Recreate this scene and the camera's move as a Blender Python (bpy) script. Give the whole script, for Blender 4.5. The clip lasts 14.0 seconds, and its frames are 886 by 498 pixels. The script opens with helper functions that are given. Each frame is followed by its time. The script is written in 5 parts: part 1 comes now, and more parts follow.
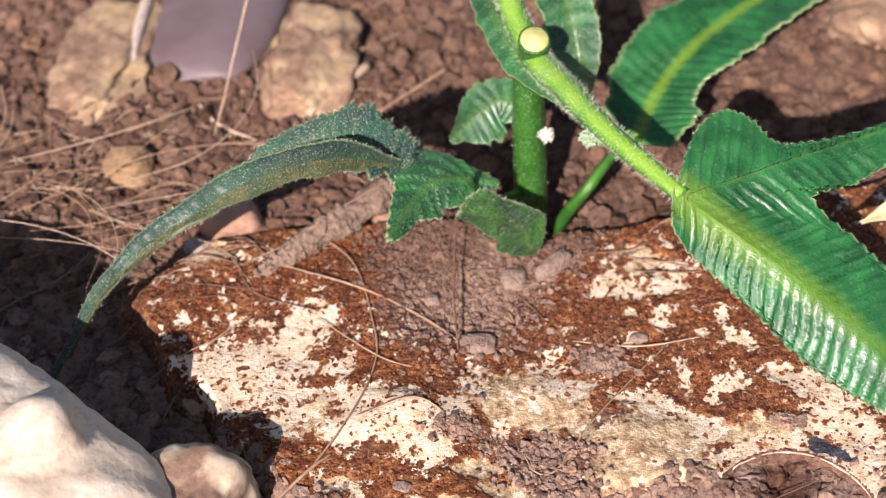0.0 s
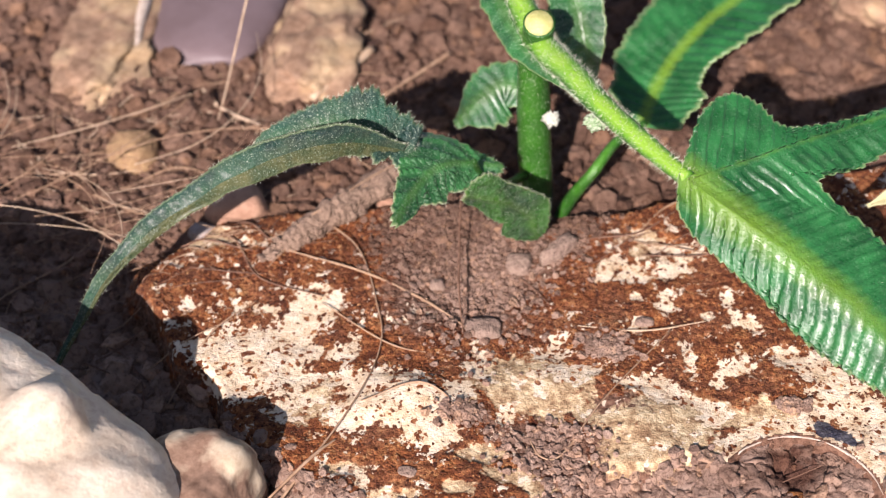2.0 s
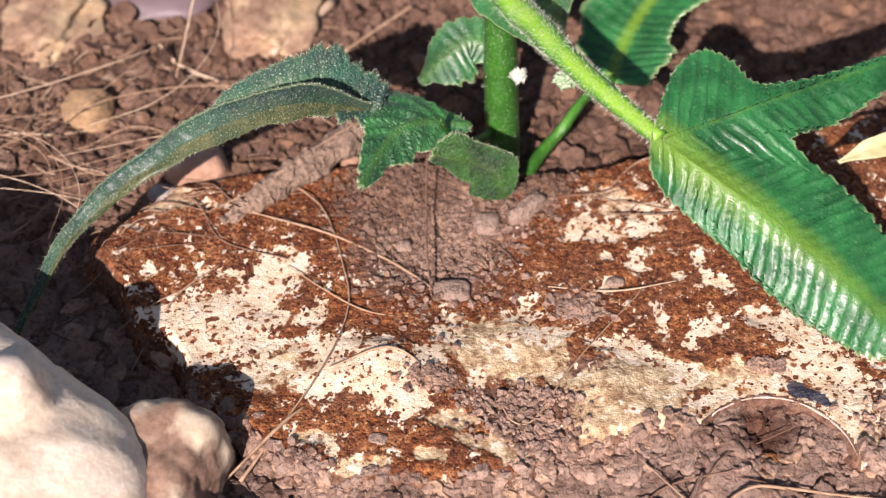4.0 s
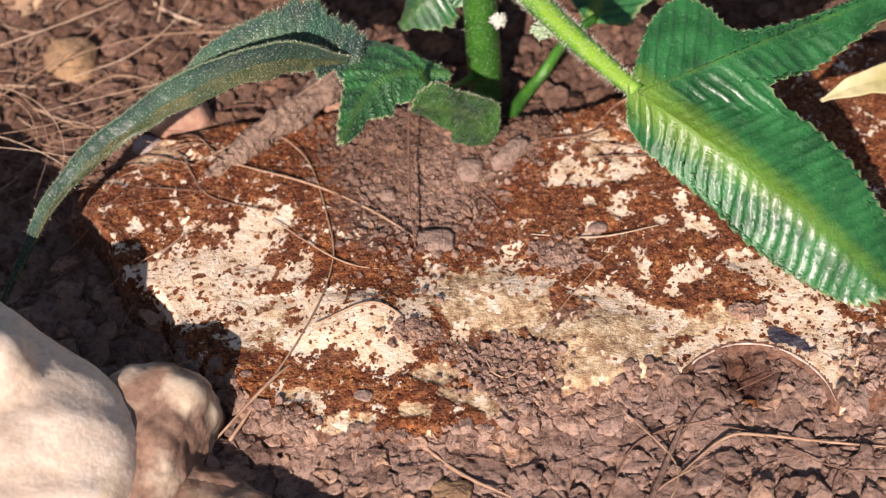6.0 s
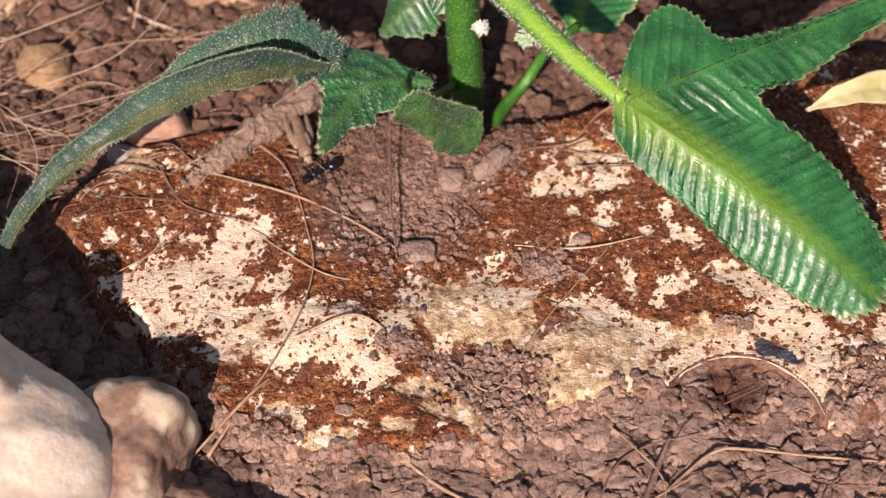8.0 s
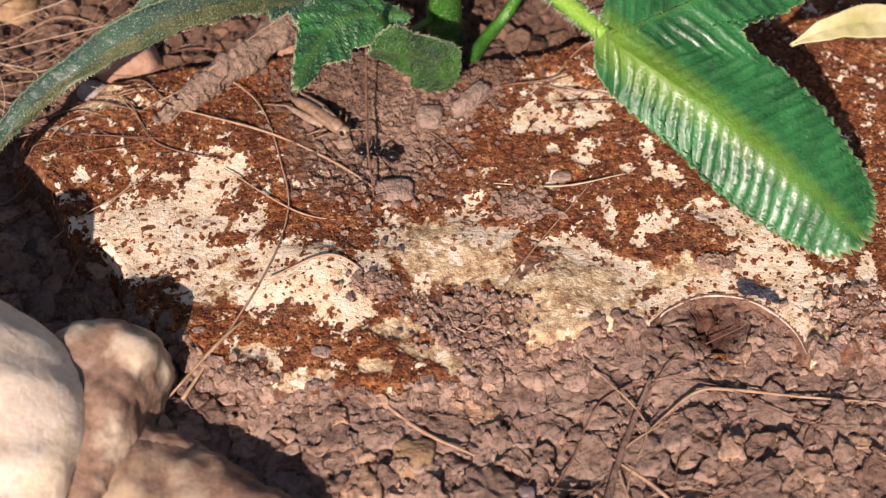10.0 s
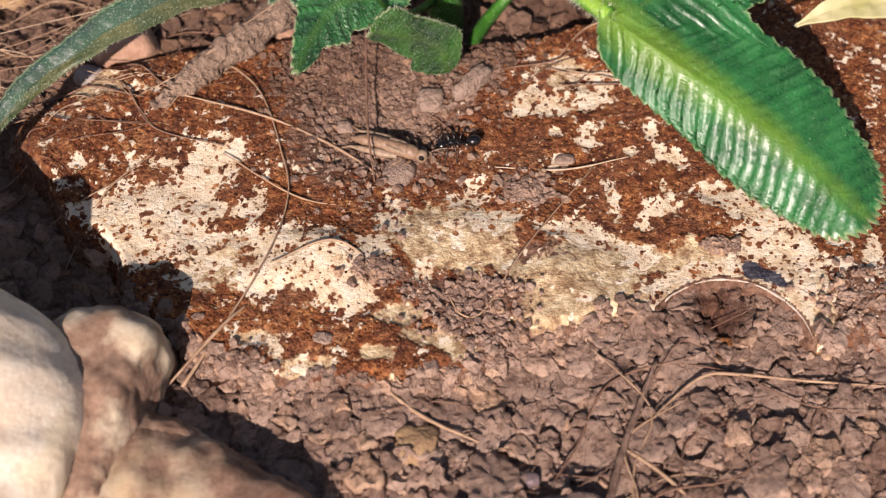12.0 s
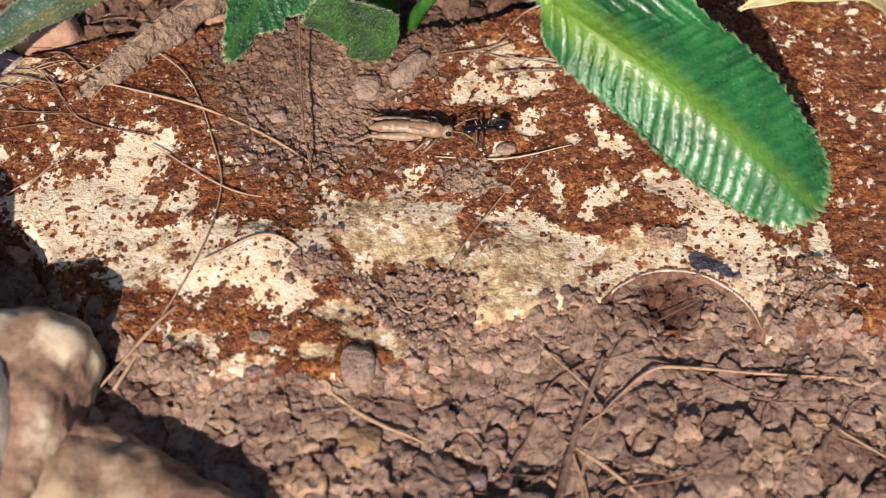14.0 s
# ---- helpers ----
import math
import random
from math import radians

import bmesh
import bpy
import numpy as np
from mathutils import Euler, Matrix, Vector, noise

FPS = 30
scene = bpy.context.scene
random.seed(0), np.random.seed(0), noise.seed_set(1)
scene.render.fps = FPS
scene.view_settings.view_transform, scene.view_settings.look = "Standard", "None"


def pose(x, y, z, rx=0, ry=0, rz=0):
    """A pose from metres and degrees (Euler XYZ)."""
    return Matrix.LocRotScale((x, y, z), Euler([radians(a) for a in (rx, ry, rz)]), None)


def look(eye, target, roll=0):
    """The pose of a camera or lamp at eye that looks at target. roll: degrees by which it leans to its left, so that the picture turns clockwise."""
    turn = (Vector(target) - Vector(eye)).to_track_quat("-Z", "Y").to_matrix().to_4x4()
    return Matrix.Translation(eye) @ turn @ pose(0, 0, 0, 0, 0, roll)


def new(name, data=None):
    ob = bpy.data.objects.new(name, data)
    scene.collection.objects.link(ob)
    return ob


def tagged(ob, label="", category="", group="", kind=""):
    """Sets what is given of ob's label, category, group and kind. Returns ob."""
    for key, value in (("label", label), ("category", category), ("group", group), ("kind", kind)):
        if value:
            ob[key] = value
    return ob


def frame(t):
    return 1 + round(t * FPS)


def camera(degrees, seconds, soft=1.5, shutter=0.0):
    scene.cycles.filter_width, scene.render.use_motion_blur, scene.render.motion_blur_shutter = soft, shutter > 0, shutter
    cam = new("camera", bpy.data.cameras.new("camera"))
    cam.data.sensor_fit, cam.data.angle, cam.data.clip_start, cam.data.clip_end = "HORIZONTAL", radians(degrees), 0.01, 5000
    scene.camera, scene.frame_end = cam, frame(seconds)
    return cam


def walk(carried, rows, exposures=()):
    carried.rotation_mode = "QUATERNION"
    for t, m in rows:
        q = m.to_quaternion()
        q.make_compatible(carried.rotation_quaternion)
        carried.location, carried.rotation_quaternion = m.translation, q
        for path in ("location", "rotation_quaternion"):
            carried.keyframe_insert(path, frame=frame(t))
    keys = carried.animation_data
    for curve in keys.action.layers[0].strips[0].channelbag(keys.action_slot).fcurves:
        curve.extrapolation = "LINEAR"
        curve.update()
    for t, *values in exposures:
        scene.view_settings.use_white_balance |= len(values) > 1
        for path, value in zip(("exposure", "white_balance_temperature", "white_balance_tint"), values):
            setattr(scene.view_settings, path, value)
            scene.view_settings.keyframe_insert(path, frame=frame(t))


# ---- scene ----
cam = camera(34.0, 14.0, 1.2)
PATH = [
    (0, (-0.00054, -0.15164, 0.14667), (-0.01105, -0.00156, 0.01489), -0.70),
    (0.5, (-0.00033, -0.15207, 0.14677), (-0.00965, -0.00148, 0.01549), -0.37),
    (1, (-0.00031, -0.15166, 0.14676), (-0.00994, -0.00221, 0.01421), -0.53),
    (1.5, (-0.00023, -0.15165, 0.14709), (-0.00969, -0.00198, 0.01477), -0.54),
    (2, (-0.00057, -0.15118, 0.14641), (-0.01166, -0.00262, 0.01297), -1.00),
    (2.5, (-0.00070, -0.15095, 0.14609), (-0.01204, -0.00344, 0.01151), -1.10),
    (3, (-0.00068, -0.15090, 0.14606), (-0.01205, -0.00294, 0.01198), -1.11),
    (3.5, (-0.00099, -0.14996, 0.14587), (-0.01098, -0.00186, 0.01183), -0.95),
    (4, (-0.00286, -0.14660, 0.14584), (-0.00727, -0.00321, 0.00648), 0.13),
    (4.2, (-0.00289, -0.14679, 0.14561), (-0.00709, -0.00561, 0.00401), 0.18),
    (6.3, (0.00202, -0.13802, 0.15445), (-0.00455, -0.00755, 0.00302), -2.29),
    (6.5, (0.00179, -0.13716, 0.15384), (-0.00466, -0.00673, 0.00236), -2.33),
    (7, (0.00000, -0.13679, 0.15192), (0.00000, -0.00296, 0.00329), 0.00),
    (7.5, (-0.00091, -0.13751, 0.15167), (-0.00142, -0.00452, 0.00230), 0.01),
    (8, (-0.00001, -0.13698, 0.15175), (-0.00239, -0.00542, 0.00114), -0.72),
    (8.2, (0.00019, -0.13559, 0.15060), (-0.00074, -0.00597, -0.00171), -0.43),
    (8.5, (0.00041, -0.13506, 0.14958), (0.00044, -0.01050, -0.00690), -0.13),
    (8.7, (0.00158, -0.13477, 0.14965), (0.00110, -0.01077, -0.00727), -0.31),
    (11, (-0.00099, -0.13425, 0.14844), (0.00086, -0.00893, -0.00742), 0.45),
    (11.5, (-0.00051, -0.13342, 0.14730), (0.00171, -0.00939, -0.00958), 0.43),
    (12, (-0.00064, -0.13353, 0.14752), (0.00039, -0.01004, -0.00980), 0.02),
    (12.5, (-0.00113, -0.13372, 0.14734), (-0.00076, -0.01045, -0.01015), -0.23),
    (12.8, (-0.00168, -0.13284, 0.14603), (0.00037, -0.0135, -0.01445), 0.46),
    (13, (-0.00173, -0.13276, 0.14592), (0.00047, -0.01376, -0.01482), 0.52),
    (13.5, (-0.00152, -0.13114, 0.14480), (0.00515, -0.01045, -0.01455), 1.88),
    (14, (-0.00244, -0.12851, 0.14436), (0.00888, -0.00780, -0.01471), 3.22),
]
cam.data.dof.use_dof = True
cam.data.dof.focus_distance = 0.19
cam.data.dof.aperture_fstop = 25.0
walk(cam, [(t, look(eye, target, roll)) for t, eye, target, roll in PATH], [(0, 0.59, 6550, 27), (4, 0.62, 6600, 28), (6.5, 0.36, 6950, 31), (8.5, 0.4, 7050, 33), (11, 0.31, 7000, 28), (13, 0.34, 6850, 25), (14, 0.34, 6800, 22)])

# ---- light ----
SUN_WAY = Vector((13.0, 55.0, -34.5)).normalized()
world = bpy.data.worlds.new("world")
scene.world = world
world.use_nodes = True
sky = world.node_tree.nodes.new("ShaderNodeTexSky")
sky.sky_type, sky.sun_disc = "NISHITA", False
sky.sun_elevation = math.asin(-SUN_WAY.z)
sky.sun_rotation = math.atan2(-SUN_WAY.x, -SUN_WAY.y)
background = world.node_tree.nodes["Background"]
world.node_tree.links.new(sky.outputs[0], background.inputs[0])
background.inputs[1].default_value = 0.056
sun = new("sun", bpy.data.lights.new("sun", "SUN"))
sun.data.energy, sun.data.angle, sun.data.color = 5.0, radians(0.6), (1.0, 0.95, 0.87)
sun.rotation_mode = "QUATERNION"
sun.rotation_quaternion = SUN_WAY.to_track_quat("-Z", "Y")

MM = 0.001


# ---- materials ----
class Nodes:
    """Short calls for building one node material."""

    def __init__(self, name):
        self.mat = bpy.data.materials.new(name)
        self.mat.use_nodes = True
        self.tree = self.mat.node_tree
        self.bsdf = self.tree.nodes["Principled BSDF"]
        self.out = self.tree.nodes["Material Output"]
        self.place = self.add("ShaderNodeTexCoord").outputs["Object"]

    def add(self, kind):
        return self.tree.nodes.new(kind)

    def link(self, a, b):
        self.tree.links.new(a, b)

    def put(self, socket, value):
        if isinstance(value, bpy.types.NodeSocket):
            self.link(value, socket)
        elif isinstance(value, tuple):
            socket.default_value = (*value, 1.0) if len(value) == 3 and socket.type == "RGBA" else value
        else:
            socket.default_value = value

    def noise(self, size, detail=4.0, rough=0.6, where=None):
        """Noise whose features are about size millimetres wide."""
        n = self.add("ShaderNodeTexNoise")
        n.inputs["Scale"].default_value = 1000.0 / size
        n.inputs["Detail"].default_value, n.inputs["Roughness"].default_value = detail, rough
        self.link(where or self.place, n.inputs["Vector"])
        return n.outputs["Fac"]

    def cells(self, size, feature="F1"):
        n = self.add("ShaderNodeTexVoronoi")
        n.feature = feature
        n.inputs["Scale"].default_value = 1000.0 / size
        self.link(self.place, n.inputs["Vector"])
        return n.outputs["Distance"]

    def cell_pick(self, size):
        """A random number for each cell about size millimetres wide."""
        n = self.add("ShaderNodeTexVoronoi")
        n.inputs["Scale"].default_value = 1000.0 / size
        shift = self.add("ShaderNodeVectorMath")
        shift.operation = "ADD"
        wave = self.add("ShaderNodeTexNoise")
        wave.inputs["Scale"].default_value = 1500.0 / size
        scaled = self.add("ShaderNodeVectorMath")
        scaled.operation = "SCALE"
        scaled.inputs["Scale"].default_value = 0.8 * size * MM
        self.link(self.place, wave.inputs["Vector"])
        self.link(wave.outputs["Color"], scaled.inputs[0])
        self.link(self.place, shift.inputs[0])
        self.link(scaled.outputs[0], shift.inputs[1])
        self.link(shift.outputs[0], n.inputs["Vector"])
        part = self.add("ShaderNodeSeparateColor")
        self.link(n.outputs["Color"], part.inputs[0])
        return part.outputs[0], n.outputs["Distance"]

    def ramp(self, value, *stops):
        n = self.add("ShaderNodeValToRGB")
        items = n.color_ramp.elements
        while len(items) < len(stops):
            items.new(0.5)
        for item, (at, c) in zip(items, stops):
            item.position = at
            item.color = (*c, 1.0) if isinstance(c, tuple) else (c, c, c, 1.0)
        self.link(value, n.inputs[0])
        return n.outputs[0]

    def mix(self, fac, a, b, blend="MIX"):
        n = self.add("ShaderNodeMix")
        n.data_type, n.blend_type = "RGBA", blend
        self.put(n.inputs[0], fac)
        self.put(n.inputs[6], a)
        self.put(n.inputs[7], b)
        return n.outputs[2]

    def math(self, how, a, b=0.0, clamp=False):
        n = self.add("ShaderNodeMath")
        n.operation, n.use_clamp = how, clamp
        self.put(n.inputs[0], a)
        self.put(n.inputs[1], b)
        return n.outputs[0]

    def attr(self, name):
        n = self.add("ShaderNodeAttribute")
        n.attribute_name = name
        return n.outputs["Fac"]

    def random(self):
        return self.add("ShaderNodeObjectInfo").outputs["Random"]

    def island(self):
        return self.add("ShaderNodeNewGeometry").outputs["Random Per Island"]

    def finish(self, color, rough=0.8, bump=None, depth=0.2, gloss=0.3):
        self.put(self.bsdf.inputs["Base Color"], color)
        self.put(self.bsdf.inputs["Roughness"], rough)
        self.bsdf.inputs["Specular IOR Level"].default_value = gloss
        if bump is not None:
            n = self.add("ShaderNodeBump")
            n.inputs["Strength"].default_value = 1.0
            n.inputs["Distance"].default_value = depth * MM
            self.link(bump, n.inputs["Height"])
            self.link(n.outputs[0], self.bsdf.inputs["Normal"])
        return self.mat


def soil_material(name, per_piece=None):
    m = Nodes(name)
    wide, fine, grain = m.noise(9, 3), m.noise(1.1, 7, 0.75), m.noise(0.3, 4, 0.7)
    color = m.ramp(wide, (0.38, (0.3, 0.2, 0.147)), (0.5, (0.4, 0.277, 0.208)), (0.62, (0.48, 0.345, 0.265)))
    color = m.mix(m.ramp(fine, (0.4, 0.0), (0.62, 0.65)), color, (0.45, 0.312, 0.238))
    color = m.mix(m.ramp(m.noise(0.8, 4, 0.7), (0.4, 0.5), (0.5, 0.0)), color, (0.1, 0.048, 0.032))
    # soil colour gets darker and redder towards +y, within half a metre
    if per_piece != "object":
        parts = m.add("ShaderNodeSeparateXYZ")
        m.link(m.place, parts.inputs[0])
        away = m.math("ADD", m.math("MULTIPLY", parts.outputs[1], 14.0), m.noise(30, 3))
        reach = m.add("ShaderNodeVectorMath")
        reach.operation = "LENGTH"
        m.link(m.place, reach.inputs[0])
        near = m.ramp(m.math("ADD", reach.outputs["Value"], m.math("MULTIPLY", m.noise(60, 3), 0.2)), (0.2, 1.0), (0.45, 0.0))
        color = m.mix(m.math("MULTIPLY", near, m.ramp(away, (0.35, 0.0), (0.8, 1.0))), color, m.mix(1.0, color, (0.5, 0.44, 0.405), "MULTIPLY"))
    # darker brown soil round the middle of the hollow, with a ragged border
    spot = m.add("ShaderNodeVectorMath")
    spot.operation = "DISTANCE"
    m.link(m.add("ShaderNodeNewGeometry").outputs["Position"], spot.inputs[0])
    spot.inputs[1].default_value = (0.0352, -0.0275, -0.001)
    hollow_dark = m.ramp(m.math("ADD", m.math("MULTIPLY", spot.outputs["Value"], 100.0), m.math("MULTIPLY", m.noise(2.5, 4), 0.5)), (0.5, 1.0), (0.78, 0.0))
    color = m.mix(hollow_dark, color, m.mix(1.0, color, (0.3, 0.22, 0.2), "MULTIPLY"))
    if per_piece:
        pick = m.random() if per_piece == "object" else m.island()
        tone = m.ramp(pick, (0.0, (0.62, 0.57, 0.55)), (0.45, (0.95, 0.95, 0.95)), (0.8, (1.12, 1.1, 1.08)), (1.0, (1.3, 1.22, 1.05)))
        color = m.mix(1.0, color, tone, "MULTIPLY")
    relief = m.math("ADD", m.math("MULTIPLY", fine, 0.75), m.math("MULTIPLY", grain, 0.35))
    return m.finish(color, 0.92, relief, 0.7, 0.15)


def crust_material():
    """Limestone with bare white and tan patches under a rust-brown crust; the patches lie where the mesh says."""
    m = Nodes("crusted_limestone")
    fine, mid, grain = m.noise(0.8, 4, 0.6), m.noise(2.4, 4, 0.6), m.noise(0.2, 3)
    pick, gap = m.cell_pick(0.95)
    small, small_gap = m.cell_pick(0.5)

    def spread(value, by):
        return m.math("MULTIPLY", m.math("SUBTRACT", value, 0.5), by)

    ragged = m.math("ADD", m.math("ADD", spread(fine, 1.7), spread(pick, 0.36)), m.math("ADD", spread(mid, 2.7), spread(small, 0.14)))
    bare_mask = m.ramp(m.math("ADD", m.attr("bare"), ragged), (0.5, 0.0), (0.56, 1.0))
    tan_mask = m.ramp(m.math("ADD", m.attr("tan"), m.math("ADD", spread(mid, 2.2), spread(fine, 1.0))), (0.5, 0.0), (0.7, 1.0))
    dust_mask = m.ramp(m.math("ADD", m.attr("dust"), m.math("ADD", spread(mid, 1.4), spread(pick, 0.4))), (0.4, 0.0), (0.62, 1.0))
    hue = m.math("ADD", m.math("MULTIPLY", pick, 0.12), m.math("ADD", m.math("MULTIPLY", m.noise(0.75, 5, 0.8), 0.58), m.math("MULTIPLY", m.noise(4.5, 3, 0.6), 0.32)))
    rust = m.ramp(hue, (0.36, (0.05, 0.014, 0.007)), (0.45, (0.155, 0.044, 0.015)), (0.54, (0.285, 0.098, 0.033)), (0.65, (0.5, 0.25, 0.098)))
    rust = m.mix(m.ramp(m.noise(8, 3), (0.42, 0.0), (0.6, 0.65)), rust, m.ramp(hue, (0.38, (0.08, 0.029, 0.016)), (0.64, (0.28, 0.125, 0.066))))
    rust = m.mix(1.0, rust, m.ramp(small, (0.0, (0.55, 0.5, 0.5)), (0.3, (0.95, 0.95, 0.95)), (0.8, (1.1, 1.1, 1.1)), (0.9, (1.45, 1.5, 1.45))), "MULTIPLY")
    tanned = m.ramp(m.noise(1.7, 6, 0.75), (0.37, (0.24, 0.14, 0.075)), (0.45, (0.42, 0.285, 0.155)), (0.53, (0.6, 0.45, 0.26)), (0.62, (0.78, 0.65, 0.42)))
    soil = m.ramp(m.math("ADD", m.math("MULTIPLY", fine, 0.7), m.math("MULTIPLY", small, 0.3)), (0.3, (0.09, 0.042, 0.025)), (0.65, (0.25, 0.138, 0.09)))
    white = m.ramp(m.noise(2.4, 5, 0.7), (0.34, (0.58, 0.41, 0.24)), (0.48, (0.73, 0.59, 0.4)), (0.64, (0.82, 0.72, 0.56)))
    pits = m.ramp(m.math("ADD", small_gap, spread(mid, 0.5)), (0.06, 1.0), (0.16, 0.0))
    white = m.mix(pits, white, (0.16, 0.085, 0.05))
    blob, blob_gap = m.cell_pick(1.15)
    dots = m.math("MULTIPLY", m.ramp(blob, (0.4, 1.0), (0.43, 0.0)), m.ramp(m.math("ADD", blob_gap, spread(fine, 1.3)), (0.36, 1.0), (0.42, 0.0)))
    white = m.mix(dots, white, rust)
    color = m.mix(tan_mask, rust, tanned)
    color = m.mix(dust_mask, color, soil)
    color = m.mix(bare_mask, color, white)
    ink_mask = m.ramp(m.math("ADD", m.attr("ink"), m.math("ADD", spread(fine, 0.9), spread(small, 0.3))), (0.5, 0.0), (0.62, 0.95))
    color = m.mix(ink_mask, color, m.ramp(m.noise(0.5, 4, 0.7), (0.35, (0.012, 0.015, 0.028)), (0.6, (0.06, 0.066, 0.095)), (0.75, (0.22, 0.21, 0.22))))
    relief = m.math("ADD", m.math("MULTIPLY", fine, 0.8), m.math("MULTIPLY", grain, 0.35))
    relief = m.math("SUBTRACT", relief, m.math("ADD", m.math("MULTIPLY", gap, 0.3), m.math("MULTIPLY", small_gap, 0.3)))
    relief = m.math("SUBTRACT", relief, m.math("MULTIPLY", bare_mask, 0.22))
    relief = m.math("MULTIPLY", relief, m.math("SUBTRACT", 1.0, m.math("MULTIPLY", m.math("MAXIMUM", bare_mask, tan_mask), 0.5)))
    return m.finish(color, 0.82, relief, 0.55, 0.25)


def grain_material():
    m = Nodes("crust_grain")
    color = m.ramp(m.island(), (0.0, (0.05, 0.017, 0.01)), (0.4, (0.13, 0.042, 0.017)), (0.75, (0.23, 0.08, 0.03)), (0.93, (0.34, 0.145, 0.055)), (1.0, (0.46, 0.26, 0.12)))
    return m.finish(color, 0.9, m.noise(0.3, 3), 0.1, 0.2)


def pale_rock_material(name="pale_limestone", brown=0.0, ochre=False, tone=None):
    m = Nodes(name)
    wide, fine = m.noise(12, 4, 0.6), m.noise(1.8, 5, 0.7)
    color = m.ramp(wide, (0.36, (0.7, 0.575, 0.42)), (0.46, (0.79, 0.68, 0.52)), (0.56, (0.86, 0.77, 0.61)), (0.66, (0.8, 0.68, 0.48)))
    color = m.mix(m.ramp(fine, (0.38, 0.35), (0.5, 0.0)), color, (0.5, 0.34, 0.23))
    if ochre:
        color = m.mix(1.0, color, (0.6, 0.5, 0.38), "MULTIPLY")
    if tone:
        color = m.mix(1.0, color, tone, "MULTIPLY")
    if brown:
        color = m.mix(m.ramp(m.noise(9, 4, 0.6), (0.47, brown), (0.62, 0.12)), color, m.ramp(fine, (0.35, (0.16, 0.09, 0.06)), (0.65, (0.33, 0.21, 0.145))))
    return m.finish(color, 0.9, m.math("ADD", fine, m.noise(3.5, 3)), 0.18, 0.15)


def leaf_material(name, dark, light, spots=0.5, dry=0.0, rib_tint=0.9, coat=0.3, vein_tint=0.4, shine=0.13, bump=0.5, under=False, edge=0.7):
    m = Nodes(name)
    color = m.mix(m.ramp(m.noise(5, 4), (0.38, 0.0), (0.62, 1.0)), dark, light)
    rib = m.math("ADD", m.attr("rib"), m.math("MULTIPLY", m.math("SUBTRACT", m.noise(1.5, 4), 0.5), 0.5))
    color = m.mix(m.ramp(rib, (0.12, 0.0), (0.45, rib_tint * 0.55), (0.85, rib_tint)), color, (0.2, 0.37, 0.022))
    color = m.mix(m.ramp(m.attr("vein"), (0.45, 0.0), (1.0, vein_tint)), color, (0.1, 0.27, 0.06))
    if under:
        color = m.mix(m.ramp(m.math("ADD", m.attr("half"), m.math("MULTIPLY", m.math("SUBTRACT", m.noise(3.0, 4), 0.5), 0.8)), (0.45, 0.0), (0.6, 0.9)), color, m.ramp(m.noise(2.2, 4), (0.35, (0.025, 0.055, 0.012)), (0.65, (0.11, 0.115, 0.035))))
    if dry:
        color = m.mix(m.ramp(m.noise(3.5, 4), (0.45, 0.0), (0.62, dry)), color, (0.19, 0.17, 0.05))
    fuzz = m.ramp(m.noise(0.24, 3, 0.6), (0.56, 0.0), (0.7, spots))
    color = m.mix(fuzz, color, (0.45, 0.56, 0.42))
    color = m.mix(m.ramp(m.attr("rim"), (0.4, 0.0), (1.0, edge)), color, (0.3, 0.4, 0.17))
    m.finish(color, m.ramp(m.noise(1.6, 4), (0.36, shine), (0.64, shine + 0.3)), m.math("ADD", m.noise(0.45, 3), m.math("MULTIPLY", m.noise(1.6, 2), 0.2)), bump, 0.6)
    m.bsdf.inputs["Coat Weight"].default_value = coat
    m.bsdf.inputs["Coat Roughness"].default_value = 0.28
    m.bsdf.inputs["Sheen Weight"].default_value = 0.04
    m.bsdf.inputs["Sheen Roughness"].default_value = 0.4
    glow = m.add("ShaderNodeBsdfTranslucent")
    m.link(color, glow.inputs[0])
    both = m.add("ShaderNodeMixShader")
    both.inputs[0].default_value = 0.2
    m.link(m.bsdf.outputs[0], both.inputs[1])
    m.link(glow.outputs[0], both.inputs[2])
    m.link(both.outputs[0], m.out.inputs[0])
    return m.mat


def fuzzy_stalk(name, dark, middle, light, fuzz):
    m = Nodes(name)
    # sunlight painted into the colour: the stalk's sunward side is made paler
    tone = m.math("ADD", m.math("MULTIPLY", m.attr("lit_side"), 0.55), m.math("MULTIPLY", m.noise(4.0, 3, 0.5), 0.6))
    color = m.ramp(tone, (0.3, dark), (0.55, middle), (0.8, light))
    color = m.mix(m.ramp(m.noise(0.26, 3), (0.56, 0.0), (0.7, fuzz)), color, (0.45, 0.55, 0.38))
    return m.finish(color, 0.35, m.noise(0.6, 4), 0.25, 0.5)


def plain_material(name, a, b, size=1.0, rough=0.7, depth=0.15, gloss=0.3):
    m = Nodes(name)
    n = m.noise(size, 4, 0.65)
    return m.finish(m.ramp(n, (0.3, a), (0.7, b)), rough, n, depth, gloss)


